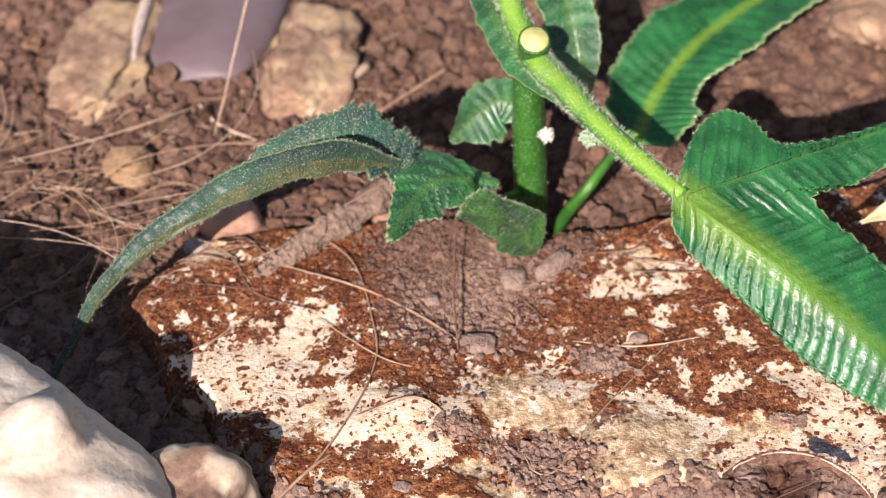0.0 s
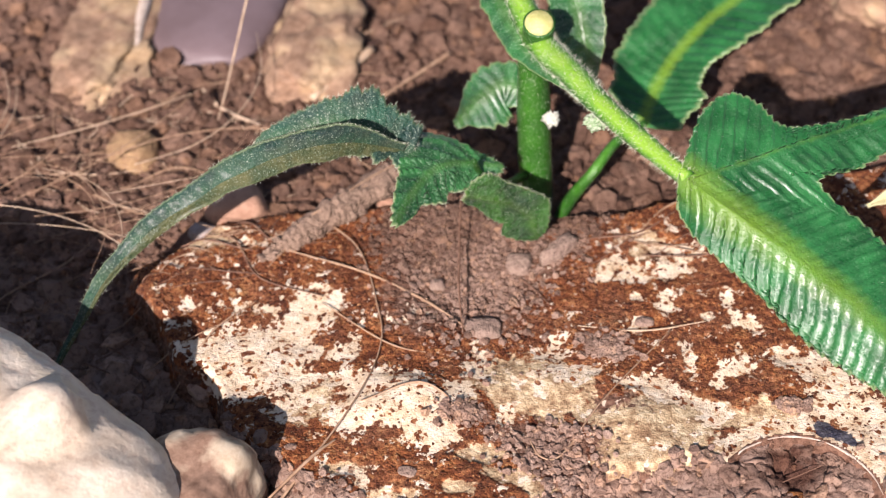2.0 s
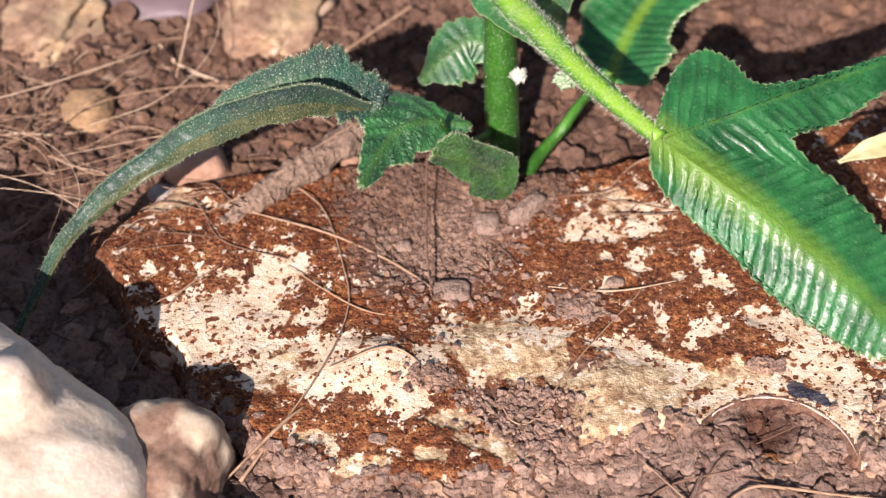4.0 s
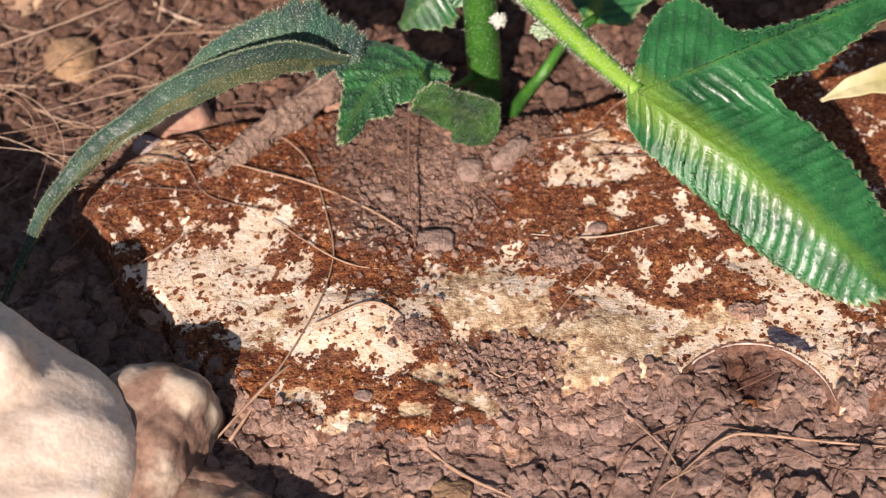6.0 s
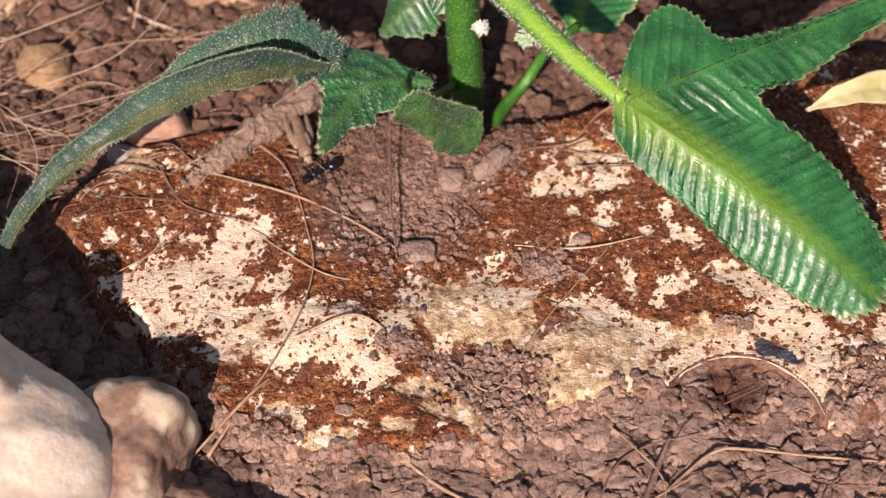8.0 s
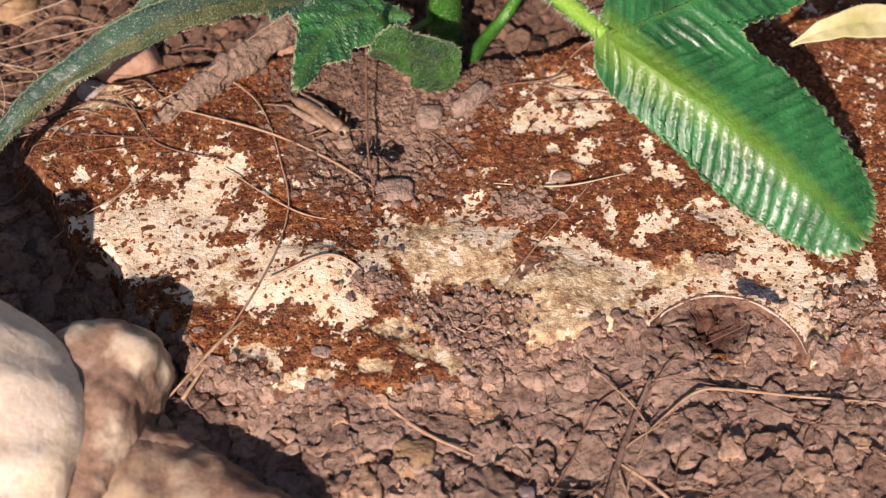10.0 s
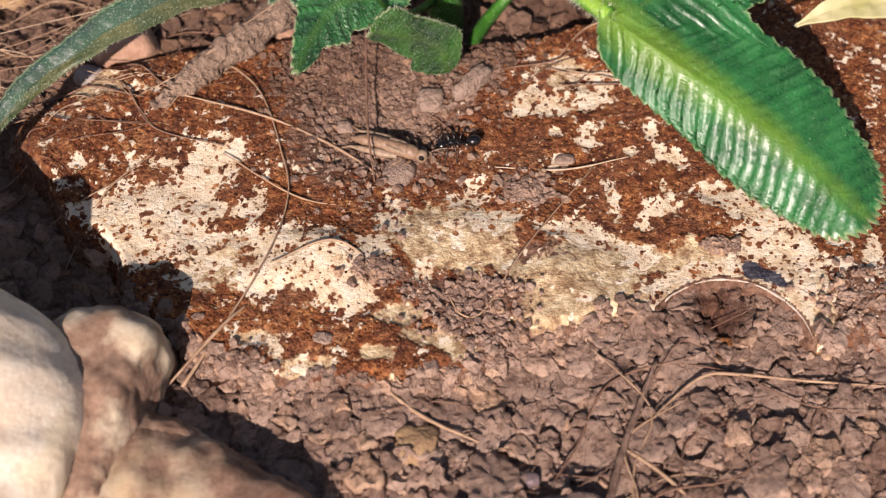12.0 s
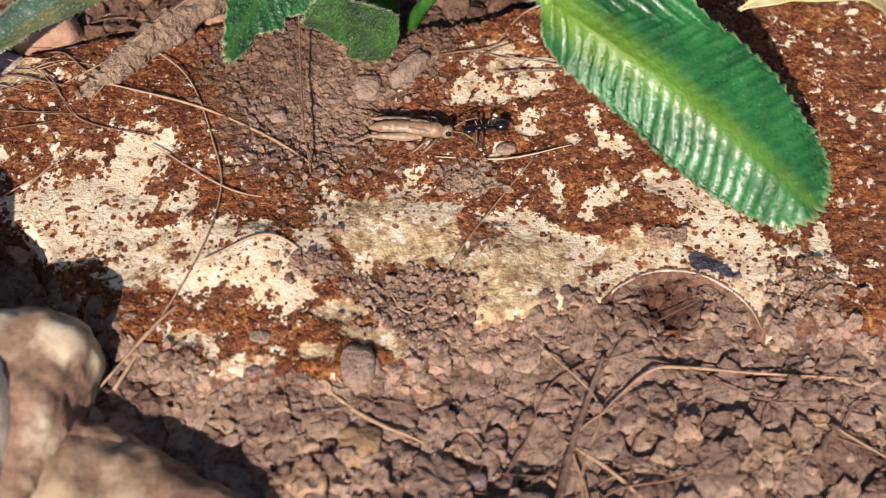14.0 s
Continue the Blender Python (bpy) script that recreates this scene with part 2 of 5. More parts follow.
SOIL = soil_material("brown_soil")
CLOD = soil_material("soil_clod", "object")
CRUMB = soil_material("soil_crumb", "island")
CRUST = crust_material()
GRAIN = grain_material()
PALE = pale_rock_material()
PALE_BROWN = pale_rock_material("earthy_limestone", 0.95, False, (0.74, 0.72, 0.66))
ROCK_EARTHY = pale_rock_material("earth_coated_limestone", 1.0, False, (0.62, 0.55, 0.48))
TAN_ROCK = pale_rock_material("tan_limestone", 0.8, True)
LEAF = leaf_material("green_leaf", (0.005, 0.092, 0.02), (0.017, 0.185, 0.045), 0.14, 0.0, 0.68, 0.4, 0.3, 0.26, 0.16)
LEAF_DULL = leaf_material("dull_leaf", (0.009, 0.08, 0.022), (0.028, 0.18, 0.045), 0.45, 0.0, 0.15, 0.5, 0.25, 0.22, 0.22)
LEAF_DRY = leaf_material("withering_leaf", (0.004, 0.04, 0.032), (0.014, 0.1, 0.055), 0.8, 0.1, 0.1, 0.1, 0.0, 0.4, 0.4, False, 0.4)
LEAF_CURLED = leaf_material("curled_leaf", (0.003, 0.032, 0.028), (0.01, 0.075, 0.045), 0.5, 0.1, 0.05, 0.1, 0.0, 0.45, 0.4, True, 0.35)
LEAF_TORN = leaf_material("torn_leaf", (0.006, 0.05, 0.01), (0.03, 0.16, 0.014), 0.5, 0.0, 0.1, 0.5, 0.15, 0.2, 0.7)
LEAF_YELLOW = plain_material("yellow_leaf", (0.34, 0.33, 0.13), (0.55, 0.51, 0.3), 4.0, 0.5, 0.2)
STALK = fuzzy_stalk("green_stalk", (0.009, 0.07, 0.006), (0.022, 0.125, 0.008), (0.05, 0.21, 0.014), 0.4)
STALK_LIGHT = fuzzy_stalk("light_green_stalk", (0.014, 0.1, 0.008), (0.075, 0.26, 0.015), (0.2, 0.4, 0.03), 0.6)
PITH = plain_material("cut_pith", (0.45, 0.46, 0.13), (0.6, 0.58, 0.26), 1.0, 0.5)
HAIR = plain_material("downy_hair", (0.4, 0.45, 0.33), (0.62, 0.66, 0.52), 1.0, 0.6, 0.05)
FLUFF = plain_material("white_fluff", (0.5, 0.55, 0.42), (0.8, 0.82, 0.74), 0.4, 0.9, 0.4)
KNOT = plain_material("downy_knot", (0.16, 0.3, 0.12), (0.55, 0.62, 0.48), 0.7, 0.8, 0.5)
ROOT = plain_material("dry_root", (0.26, 0.155, 0.092), (0.5, 0.34, 0.215), 1.5, 0.75, 0.15)
ROOT_DARK = plain_material("dark_root", (0.12, 0.06, 0.035), (0.26, 0.15, 0.1), 1.5, 0.8, 0.15)
STRAW = plain_material("straw", (0.45, 0.32, 0.2), (0.62, 0.48, 0.34), 2.0, 0.6, 0.1)
OCHRE = plain_material("ochre_stone", (0.25, 0.15, 0.085), (0.42, 0.28, 0.14), 1.2, 0.88, 0.5)
PINK = plain_material("pinkish_stone", (0.36, 0.2, 0.13), (0.5, 0.31, 0.21), 2.0, 0.8, 0.3)
GREY = plain_material("grey_pebble", (0.25, 0.21, 0.19), (0.42, 0.36, 0.32), 1.2, 0.8, 0.25)
TAUPE = plain_material("taupe_pebble", (0.24, 0.16, 0.12), (0.4, 0.29, 0.22), 0.7, 0.9, 0.6)
EARTH = plain_material("crusted_earth", (0.2, 0.13, 0.09), (0.42, 0.3, 0.215), 0.6, 0.95, 0.7)
LILAC = plain_material("lilac_stone", (0.14, 0.1, 0.098), (0.2, 0.15, 0.155), 12, 0.5, 0.3, 0.4)
RUSTY = plain_material("rusty_crumb", (0.1, 0.035, 0.015), (0.42, 0.17, 0.05), 0.7, 0.95, 0.8)
RIM = plain_material("pale_rim", (0.4, 0.31, 0.23), (0.72, 0.63, 0.53), 1.2, 0.7, 0.2)
ANT = plain_material("black_chitin", (0.004, 0.004, 0.005), (0.012, 0.01, 0.01), 0.4, 0.16, 0.03, 0.6)
ANT_LEG = plain_material("dark_brown_chitin", (0.01, 0.007, 0.006), (0.03, 0.018, 0.012), 0.4, 0.3, 0.03, 0.5)
HOPPER = plain_material("tan_chitin", (0.17, 0.1, 0.06), (0.36, 0.235, 0.15), 0.8, 0.3, 0.2, 0.5)
HOPPER_PALE = plain_material("pale_tan_chitin", (0.22, 0.15, 0.095), (0.4, 0.285, 0.19), 0.8, 0.32, 0.2, 0.5)


# ---- building helpers ----
def link_mesh(name, bm, material, base, parent=None, label="", smooth=True):
    """Lengths in bm are millimetres in the world; base is the thing's own origin."""
    for v in bm.verts:
        v.co = (v.co - Vector(base)) * MM
    me = bpy.data.meshes.new(name)
    bm.to_mesh(me)
    bm.free()
    me.materials.append(material)
    if smooth:
        me.shade_smooth()
    ob = new(name, me)
    if parent is None:
        ob.location = Vector(base) * MM
    else:
        ob.parent = parent
    if label:
        ob["label"] = label
    return ob


class Thing:
    """An Empty at a base, with meshes under it."""

    def __init__(self, name, base, label, category, group=""):
        self.base = Vector(base)
        self.ob = tagged(new(name), label, category, group)
        self.ob.location = self.base * MM

    def part(self, name, bm, material, parent=None, label="", smooth=True):
        return link_mesh(name, bm, material, self.base, parent or self.ob, label, smooth)


def solo(name, bm, material, base, label, category, group="", kind=""):
    return tagged(link_mesh(name, bm, material, base), label, category, group, kind)


def spline(points, n):
    """n + 1 points along a smooth line through the given ones."""
    p = [Vector(q) for q in points]
    p = [2 * p[0] - p[1]] + p + [2 * p[-1] - p[-2]]
    out = []
    for k in range(n + 1):
        s = k / n * (len(p) - 3)
        i = min(int(s), len(p) - 4)
        f = s - i
        a, b, c, d = p[i : i + 4]
        out.append(0.5 * (2 * b + (c - a) * f + (2 * a - 5 * b + 4 * c - d) * f * f + (3 * b - a - 3 * c + d) * f**3))
    return out


def level(values, s):
    """Value at 0..1 along evenly spaced values, smoothly."""
    x = min(max(s, 0.0), 1.0) * (len(values) - 1)
    i = min(int(x), len(values) - 2)
    f = x - i
    f = f * f * (3 - 2 * f)
    return values[i] * (1 - f) + values[i + 1] * f


def tube(bm, points, radii, n=24, sides=8, flat=1.0, wobble=0.0, seed=0.0, lit_side=None):
    """The last argument gives the sunward side, painted paler on stalks as if lit."""
    line = spline(points, n)
    layer = bm.verts.layers.float.new("lit_side") if lit_side else None
    rings = []
    side = None
    for k, c in enumerate(line):
        way = (line[min(k + 1, n)] - line[max(k - 1, 0)]).normalized()
        if side is None:
            side = way.orthogonal().normalized()
        side = (side - way * side.dot(way)).normalized()
        up = way.cross(side)
        r = level(radii, k / n)
        ring = []
        for j in range(sides):
            a = 2 * math.pi * j / sides
            q = c + (side * math.cos(a) * flat + up * math.sin(a)) * r
            if wobble:
                q += wobble * r * noise.noise_vector(q * (0.6 / max(r, 0.15)) + Vector((seed, 0, 0)))
            ring.append(bm.verts.new(q))
            if lit_side:
                ring[-1][layer] = max(0.0, (side * math.cos(a) + up * math.sin(a)).dot(Vector(lit_side))) ** 2
        rings.append(ring)
    for a, b in zip(rings, rings[1:]):
        for j in range(sides):
            bm.faces.new((a[j], a[(j + 1) % sides], b[(j + 1) % sides], b[j]))
    bm.faces.new(rings[0][::-1])
    bm.faces.new(rings[-1])
    return bm


def lump(bm, centre, radii, seed, rough=0.25, size=0.8, fine=3, turn=0.0, square=0.0):
    """A stone-like lump; size: of its bumps, in radii; square: how far it goes from round to boxy."""
    ball = bmesh.new()
    bmesh.ops.create_icosphere(ball, subdivisions=fine, radius=1.0)
    at = {}
    spin = Matrix.Rotation(turn, 3, "Z")
    for v in ball.verts:
        d = v.co.copy()
        p = 2 + 3 * square
        d /= (abs(d.x) ** p + abs(d.y) ** p + abs(d.z) ** p) ** (1 / p)
        q = v.co / size + Vector((seed * 7.3, seed * 3.1, seed))
        d *= 1 + rough * (noise.noise(q) + 0.5 * noise.noise(q * 2.3) + 0.28 * noise.noise(q * 5.1))
        at[v] = bm.verts.new(Vector(centre) + spin @ Vector((d.x * radii[0], d.y * radii[1], d.z * radii[2])))
    for f in ball.faces:
        bm.faces.new([at[v] for v in f.verts])
    ball.free()
    return bm


def blade(bm, rib, left, right, across, n=60, m=10, fold=0.0, teeth=0.35, veins=14, relief=0.22, droop=0.0, seed=0.0, hang=0.0):
    """A leaf along its midrib; hang: how far its left half drops instead. left and right: half widths in millimetres; across: the way to its right; fold: how far the halves rise or fall."""
    line = spline(rib, n)
    lr, lv, le, lh = (bm.verts.layers.float.new(k) for k in ("rib", "vein", "rim", "half"))
    rows = []
    for k, c in enumerate(line):
        s = k / n
        way = (line[min(k + 1, n)] - line[max(k - 1, 0)]).normalized()
        side = Vector(across)
        side = (side - way * side.dot(way)).normalized()
        up = side.cross(way)
        if up.z < 0 and fold == 0:
            up = -up
        row = []
        for j in range(-m, m + 1):
            f = abs(j) / m
            w = level(right if j > 0 else left, s)
            saw = (s * veins * 2) % 1.0
            w *= 1 + teeth * 0.18 * (saw - 0.5) + teeth * 0.3 * noise.noise(Vector((s * 14 + seed, 3.0 if j > 0 else 9.0, 0)))
            w = max(w, 0.05)
            phase = (s * veins - f * 0.9 * w / 6.0) * 2 * math.pi
            ridge = math.cos(phase)
            q = c + side * (w * f * (1 if j > 0 else -1)) * math.cos(fold * f)
            q += up * (w * math.sin(fold) * f - droop * f * f * w + relief * ridge * min(f * 4, 1) * (1 - 0.4 * f))
            if hang and j < 0:
                q = c + (side * (hang - 1) + Vector((0, 0, -hang))) * w * f + side * 0.5 * math.sin(f * 3) * noise.noise(Vector((s * 9, f * 2, seed)))
            q += up * 0.5 * noise.noise(q * 0.16 + Vector((seed, 0, 0)))
            v = bm.verts.new(q)
            v[lr] = max(0.0, 1 - w * f / 1.7) if w * f < 1.7 else 0.0
            v[lv] = max(0.0, ridge) * (1 - f)
            v[le] = max(0.0, (f - 0.8) / 0.2)
            v[lh] = 1.0 if j < 0 else 0.0
            row.append(v)
        rows.append(row)
    for a, b in zip(rows, rows[1:]):
        for j in range(2 * m):
            bm.faces.new((a[j], a[j + 1], b[j + 1], b[j]))
    return bm


def thicken(ob, mm):
    mod = ob.modifiers.new("thickness", "SOLIDIFY")
    mod.thickness, mod.offset = mm * MM, 0.0
    return ob


def spike(bm, root, way, width):
    side = way.orthogonal().normalized() * width
    turn = way.normalized().cross(side)
    ring = [bm.verts.new(root + side), bm.verts.new(root - 0.5 * side + 0.8 * turn), bm.verts.new(root - 0.5 * side - 0.8 * turn)]
    tip = bm.verts.new(root + way)
    for k in range(3):
        bm.faces.new((ring[k], ring[(k + 1) % 3], tip))


def edge_hairs(leaf, per_edge=1.0, length=0.55, seed=1):
    """A bmesh of fine hairs along the rim of a leaf's bmesh and, more sparsely, over its face."""
    dice = random.Random(seed)
    bm = bmesh.new()
    leaf.normal_update()
    for e in leaf.edges:
        if not e.is_boundary or e.calc_length() < 0.02:
            continue
        f = e.link_faces[0]
        out = (e.verts[0].co + e.verts[1].co) / 2 - f.calc_center_median()
        out.normalize()
        for _ in range(int(per_edge + dice.random())):
            s = dice.random()
            q = e.verts[0].co.lerp(e.verts[1].co, s)
            way = out * dice.uniform(0.4, 1.0) + f.normal * dice.uniform(-0.5, 0.9) + Vector((dice.uniform(-0.5, 0.5), dice.uniform(-0.5, 0.5), dice.uniform(-0.3, 0.5)))
            spike(bm, q, way * length * dice.uniform(0.5, 1.2), 0.035)
    for f in leaf.faces:
        if dice.random() < 0.06 * per_edge:
            n = f.normal if f.normal.z > 0 else -f.normal
            way = n + Vector((dice.uniform(-0.8, 0.8), dice.uniform(-0.8, 0.8), 0))
            spike(bm, f.calc_center_median(), way * length * dice.uniform(0.4, 0.9), 0.03)
    return bm


def tube_hairs(points, radii, count, length, seed=1):
    dice = random.Random(seed)
    bm = bmesh.new()
    line = spline(points, 120)
    for _ in range(count):
        k = dice.randrange(1, 120)
        way = (line[k] - line[k - 1]).normalized()
        side = way.orthogonal().normalized()
        out = Matrix.Rotation(dice.uniform(0, 6.28), 3, way) @ side
        spike(bm, line[k] + out * level(radii, k / 120) * 0.97, (out + way * dice.uniform(-0.5, 0.5)) * length * dice.uniform(0.4, 1.2), 0.03)
    return bm


# ---- ground ----
WHITE_WEST = [(-45.0, -10.8, 3.1, 1.8, 0.9), (-39.9, -9.8, 3.7, 1.9, 1), (-42.2, -15.6, 2.8, 2.7, 0.95), (-37.9, -16.3, 2.6, 3.3, 0.95), (-34.5, -8.6, 3.5, 3.6, 1.05), (-31.1, -2.3, 2.0, 3.7, 1.05), (-27.9, -1.6, 1.5, 2.3, 0.9), (-31.7, -12.5, 1.9, 2.1, 0.85), (-26.4, -11.3, 2.6, 1.2, 0.7), (-24.1, -9.0, 0.9, 2.6, 0.7), (-48.4, -2.8, 1.0, 1.2, 0.9), (-39.5, -2.4, 3.8, 1.2, 0.7), (-50.8, -6.5, 1.6, 1.0, 0.8), (-54.9, -9.9, 1.4, 1.8, 0.9), (-51.9, 6.2, 1.8, 0.8, 0.9), (-42.0, 10.5, 1.9, 1.0, 0.9)]
WHITE_MIDDLE = [(-31.1, -20.5, 3.4, 4.3, 0.62), (-17.3, -20.6, 5.4, 2.8, 1.1), (-13.6, -24.6, 3.2, 2.8, 1.05), (-10.1, -26.4, 1.9, 2.1, 0.95), (-19.0, -15.9, 3.8, 0.8, 0.9), (-27.1, -16.2, 5.2, 0.8, 0.75), (-22.0, -21.4, 2.2, 3.6, 0.8), (-14.9, -1.0, 1.6, 2.1, 0.8), (-17.8, -4.7, 1.6, 0.8, 0.8), (-6.8, -12.4, 1.7, 3.7, 1), (-9.0, -18.3, 1.3, 1.1, 0.9), (-2.0, -21.8, 1.0, 1.1, 1.4), (1.5, -15.2, 4.4, 2.3, 0.5), (4.6, -7.4, 1.3, 1.2, 1), (2.7, -9.6, 1.2, 1.0, 0.95), (8.6, -12.5, 1.9, 1.1, 1), (5.1, -12.1, 0.9, 1.9, 0.85)]
WHITE_NORTH = [(12.1, 8.4, 1.5, 1.6, 1.05), (15.3, 7.8, 1.9, 1.8, 1.05), (20.8, 7.4, 2.2, 1.2, 1), (23.3, 11.4, 2.4, 2.0, 0.95), (18.0, 13.9, 3.2, 2.1, 0.6), (20.2, 1.7, 1.2, 1.8, 1.1), (16.2, 2.6, 0.9, 0.7, 1), (15.8, -3.5, 1.1, 1.4, 1.1), (10.3, 6.3, 1.1, 0.8, 0.9), (13.0, 9.8, 0.9, 1.3, 0.9), (29.0, 2.0, 0.7, 1.0, 1), (29.7, -2.2, 1.0, 1.1, 1), (26.1, -1.0, 0.7, 1.1, 1), (32.2, -3.0, 1.0, 1.2, 1), (23.0, -9.5, 0.7, 2.7, 0.9), (29.9, -8.4, 0.6, 1.3, 0.8)]
WHITE_EAST = [(29.3, -11.6, 2.1, 1.2, 1.05), (26.7, -13.6, 1.1, 1.1, 0.95), (35.9, -8.3, 1.0, 1.3, 1.1), (38.5, -9.9, 1.5, 1.6, 1), (41.7, -8.7, 0.9, 1.6, 1), (41.4, -11.8, 2.7, 1.2, 1), (44.2, -14.7, 3.3, 1.5, 1.05), (42.4, -17.8, 3.7, 2.2, 1.2), (47.1, -22.9, 3.1, 3.1, 1.15), (55.3, -19.5, 1.1, 3.3, 1), (18.5, -14.5, 1.6, 1.2, 1), (19.8, -16.9, 1.8, 0.9, 0.95), (14.2, -14.5, 1.4, 0.9, 0.9), (23.7, -18.1, 2.5, 0.7, 0.9), (25.5, -20.5, 1.3, 1.7, 0.95), (51.6, -14.6, 1.4, 2.9, 0.8)]
TAN = [(-2.9, -15.6, 5.5, 4.6, 1.1), (3.7, -16.6, 5.1, 4.0, 1), (15.8, -23.5, 7.8, 5.4, 1.05), (21.8, -20.0, 4.0, 3.4, 0.9), (33.4, -19.6, 5.1, 2.4, 1), (18.0, 13.9, 4.0, 3.9, 0.9), (-28.9, -20.5, 4.5, 5.0, 1), (-50.2, 12.0, 4.8, 2.2, 1.3), (50.2, -27.8, 3.8, 4.4, 0.8), (-55.3, -0.9, 2.4, 3.2, 0.5)]
DUST = [(-7.7, 7.2, 8.7, 12.4, 1), (-12.7, 15.1, 8.9, 8.1, 0.9), (12.4, -18.5, 5.1, 1.8, 0.8), (11.4, -8.0, 3.4, 2.2, 0.8), (51.3, -21.1, 3.3, 2.3, 0.6), (-16.8, -1.2, 3.9, 6.3, 0.5), (6.8, 18.4, 4.9, 7.1, 0.5)]
WHITE_FOOT = [(-20.5, -34.4, 0.8, 1.8, 1.1), (-21.8, -32.0, 1.3, 0.8, 0.7), (-16.1, -36.5, 1.6, 1.0, 0.7), (18.3, -13.8, 1.6, 1.3, 0.8), (20.5, -16.8, 2.9, 0.7, 0.7), (27.6, -24.0, 1.3, 0.8, 1), (31.3, -22.4, 2.5, 0.8, 1.1), (35.8, -21.2, 2.8, 0.9, 1), (44.4, -25.3, 1.0, 3.5, 0.9), (45.5, -32.9, 0.7, 2.0, 0.9)]
TAN_FOOT = [(-5.9, -29.1, 2.1, 0.8, 1.4), (-4.5, -27.9, 2.4, 1.0, 1.4), (-1.2, -31.7, 3.0, 1.1, 1.5), (2.8, -34.2, 2.7, 1.4, 1.1), (-16.5, -36.1, 2.7, 1.4, 1.2), (-7.9, -34.3, 2.4, 1.1, 1.2), (-22.6, -31.9, 2.7, 1.1, 1.2), (-5.9, -38.7, 0.9, 1.4, 1.1), (13.9, -29.6, 2.7, 2.2, 1.2), (22.3, -28.2, 2.7, 2.6, 1.2), (10.3, -32.8, 2.0, 2.4, 0.81), (45.5, -27.0, 2.1, 4.3, 1.4)]
DUST_FOOT = [(-7.9, -22.3, 2.7, 1.4, 1.1), (3.1, -25.1, 6.2, 2.2, 1.3), (4.3, -29.4, 4.8, 2.2, 0.92), (7.5, -34.3, 3.3, 2.4, 0.92), (-13.1, -39.3, 3.9, 2.1, 1), (-24.9, -36.6, 2.6, 2.0, 0.92), (52.5, -27.2, 4.3, 4.3, 0.8), (36.2, -18.0, 1.5, 0.9, 0.46)]
STAIN = [(39.7, -21.2, 0.9, 0.9, 1.3), (40.9, -22.0, 1.0, 0.7, 1.2), (42.2, -22.7, 1.0, 0.8, 1.2), (43.2, -23.7, 0.6, 0.6, 1.1), (39.4, -22.6, 0.6, 0.7, 1.0), (44.3, -24.4, 0.5, 0.4, 0.9)]
LOW_EDGE = (0, -15, -30, -38, -39.5, -37, -31, -27.5, -29, -32.8, -33.7, -34, -34)
HIGH_EDGE = (7, 16, 20, 22, 22, 18, 22, 27, 31, 35, 38, 42, 45)
STONE_X = (-58.0, 86.0)
HOLE = (35.7, -33.5, 10.5)


def patches(x, y, *lists):
    """Sum of soft round patches: middle, half sizes, strength."""
    total = 0.0
    for some in lists:
        for cx, cy, rx, ry, a in some:
            far = ((x - cx) / (1.25 * rx)) ** 2 + ((y - cy) / (1.25 * ry)) ** 2
            if far < 7:
                total += a * math.exp(-far)
    return total


def stone_inside(x, y):
    """How far inside the boulder's outline a place is, in millimetres; negative outside."""
    s = (x - STONE_X[0]) / (STONE_X[1] - STONE_X[0])
    d = min(y - level(LOW_EDGE, s), level(HIGH_EDGE, s) - y, (x - STONE_X[0]) * 0.8, STONE_X[1] - x)
    d = min(d, math.hypot(x - HOLE[0], y - HOLE[1]) - HOLE[2])
    return d + 1.6 * noise.noise(Vector((x * 0.14, y * 0.14, 4.0))) * min(1, abs(math.hypot(x - HOLE[0], y - HOLE[1]) - HOLE[2]) / 4)


def soil_height(x, y):
    p = Vector((x, y, 0.0))
    near = max(0.0, 1 - max(0.0, math.hypot(x, y) - 150) / 400)
    h = -2.6 + near * (1.6 * noise.noise(p * 0.05) + 0.8 * noise.noise(p * 0.16) + 0.45 * noise.noise(p * 0.5))
    h += -3.5 * math.exp(-(((x + 60) / 15) ** 2 + ((y + 10) / 18) ** 2)) - 3.0 * math.exp(-(((x + 45) / 9) ** 2 + ((y + 24) / 9) ** 2)) + 2.4 * math.exp(-(((x - HOLE[0]) / 9.5) ** 2 + ((y + 27.5) / 6) ** 2)) - 3.6 * math.exp(-(((x - 35.2) / 2.4) ** 2 + ((y + 28.5) / 3.0) ** 2))
    h += near * (0.5 * noise.noise(p * 0.9) + 0.3 * noise.noise(p * 1.9))
    return h


def stone_height(x, y):
    d = stone_inside(x, y)
    p = Vector((x, y, 7.0))
    h = 0.4 + 0.9 * noise.noise(p * 0.07) + 0.45 * noise.noise(p * 0.22)
    h += 1.8 * math.exp(-(((x + 15) / 9) ** 2 + ((y + 20.5) / 5) ** 2))
    h += 1.2 * math.exp(-(((x - 2) / 9) ** 2 + ((y + 16) / 5) ** 2))
    h -= 1.3 * math.exp(-(((x + 6) / 9) ** 2 + ((y - 3) / 8) ** 2))
    h -= 4.5 * (1 - min(1.0, max(0.0, (d + 1.5) / (4.0 if math.hypot(x - HOLE[0], y - HOLE[1]) > HOLE[2] + 3 else 1.8)))) ** 2
    return h


def top_height(x, y):
    return max(soil_height(x, y), stone_height(x, y) if stone_inside(x, y) > -1 else -9.0)


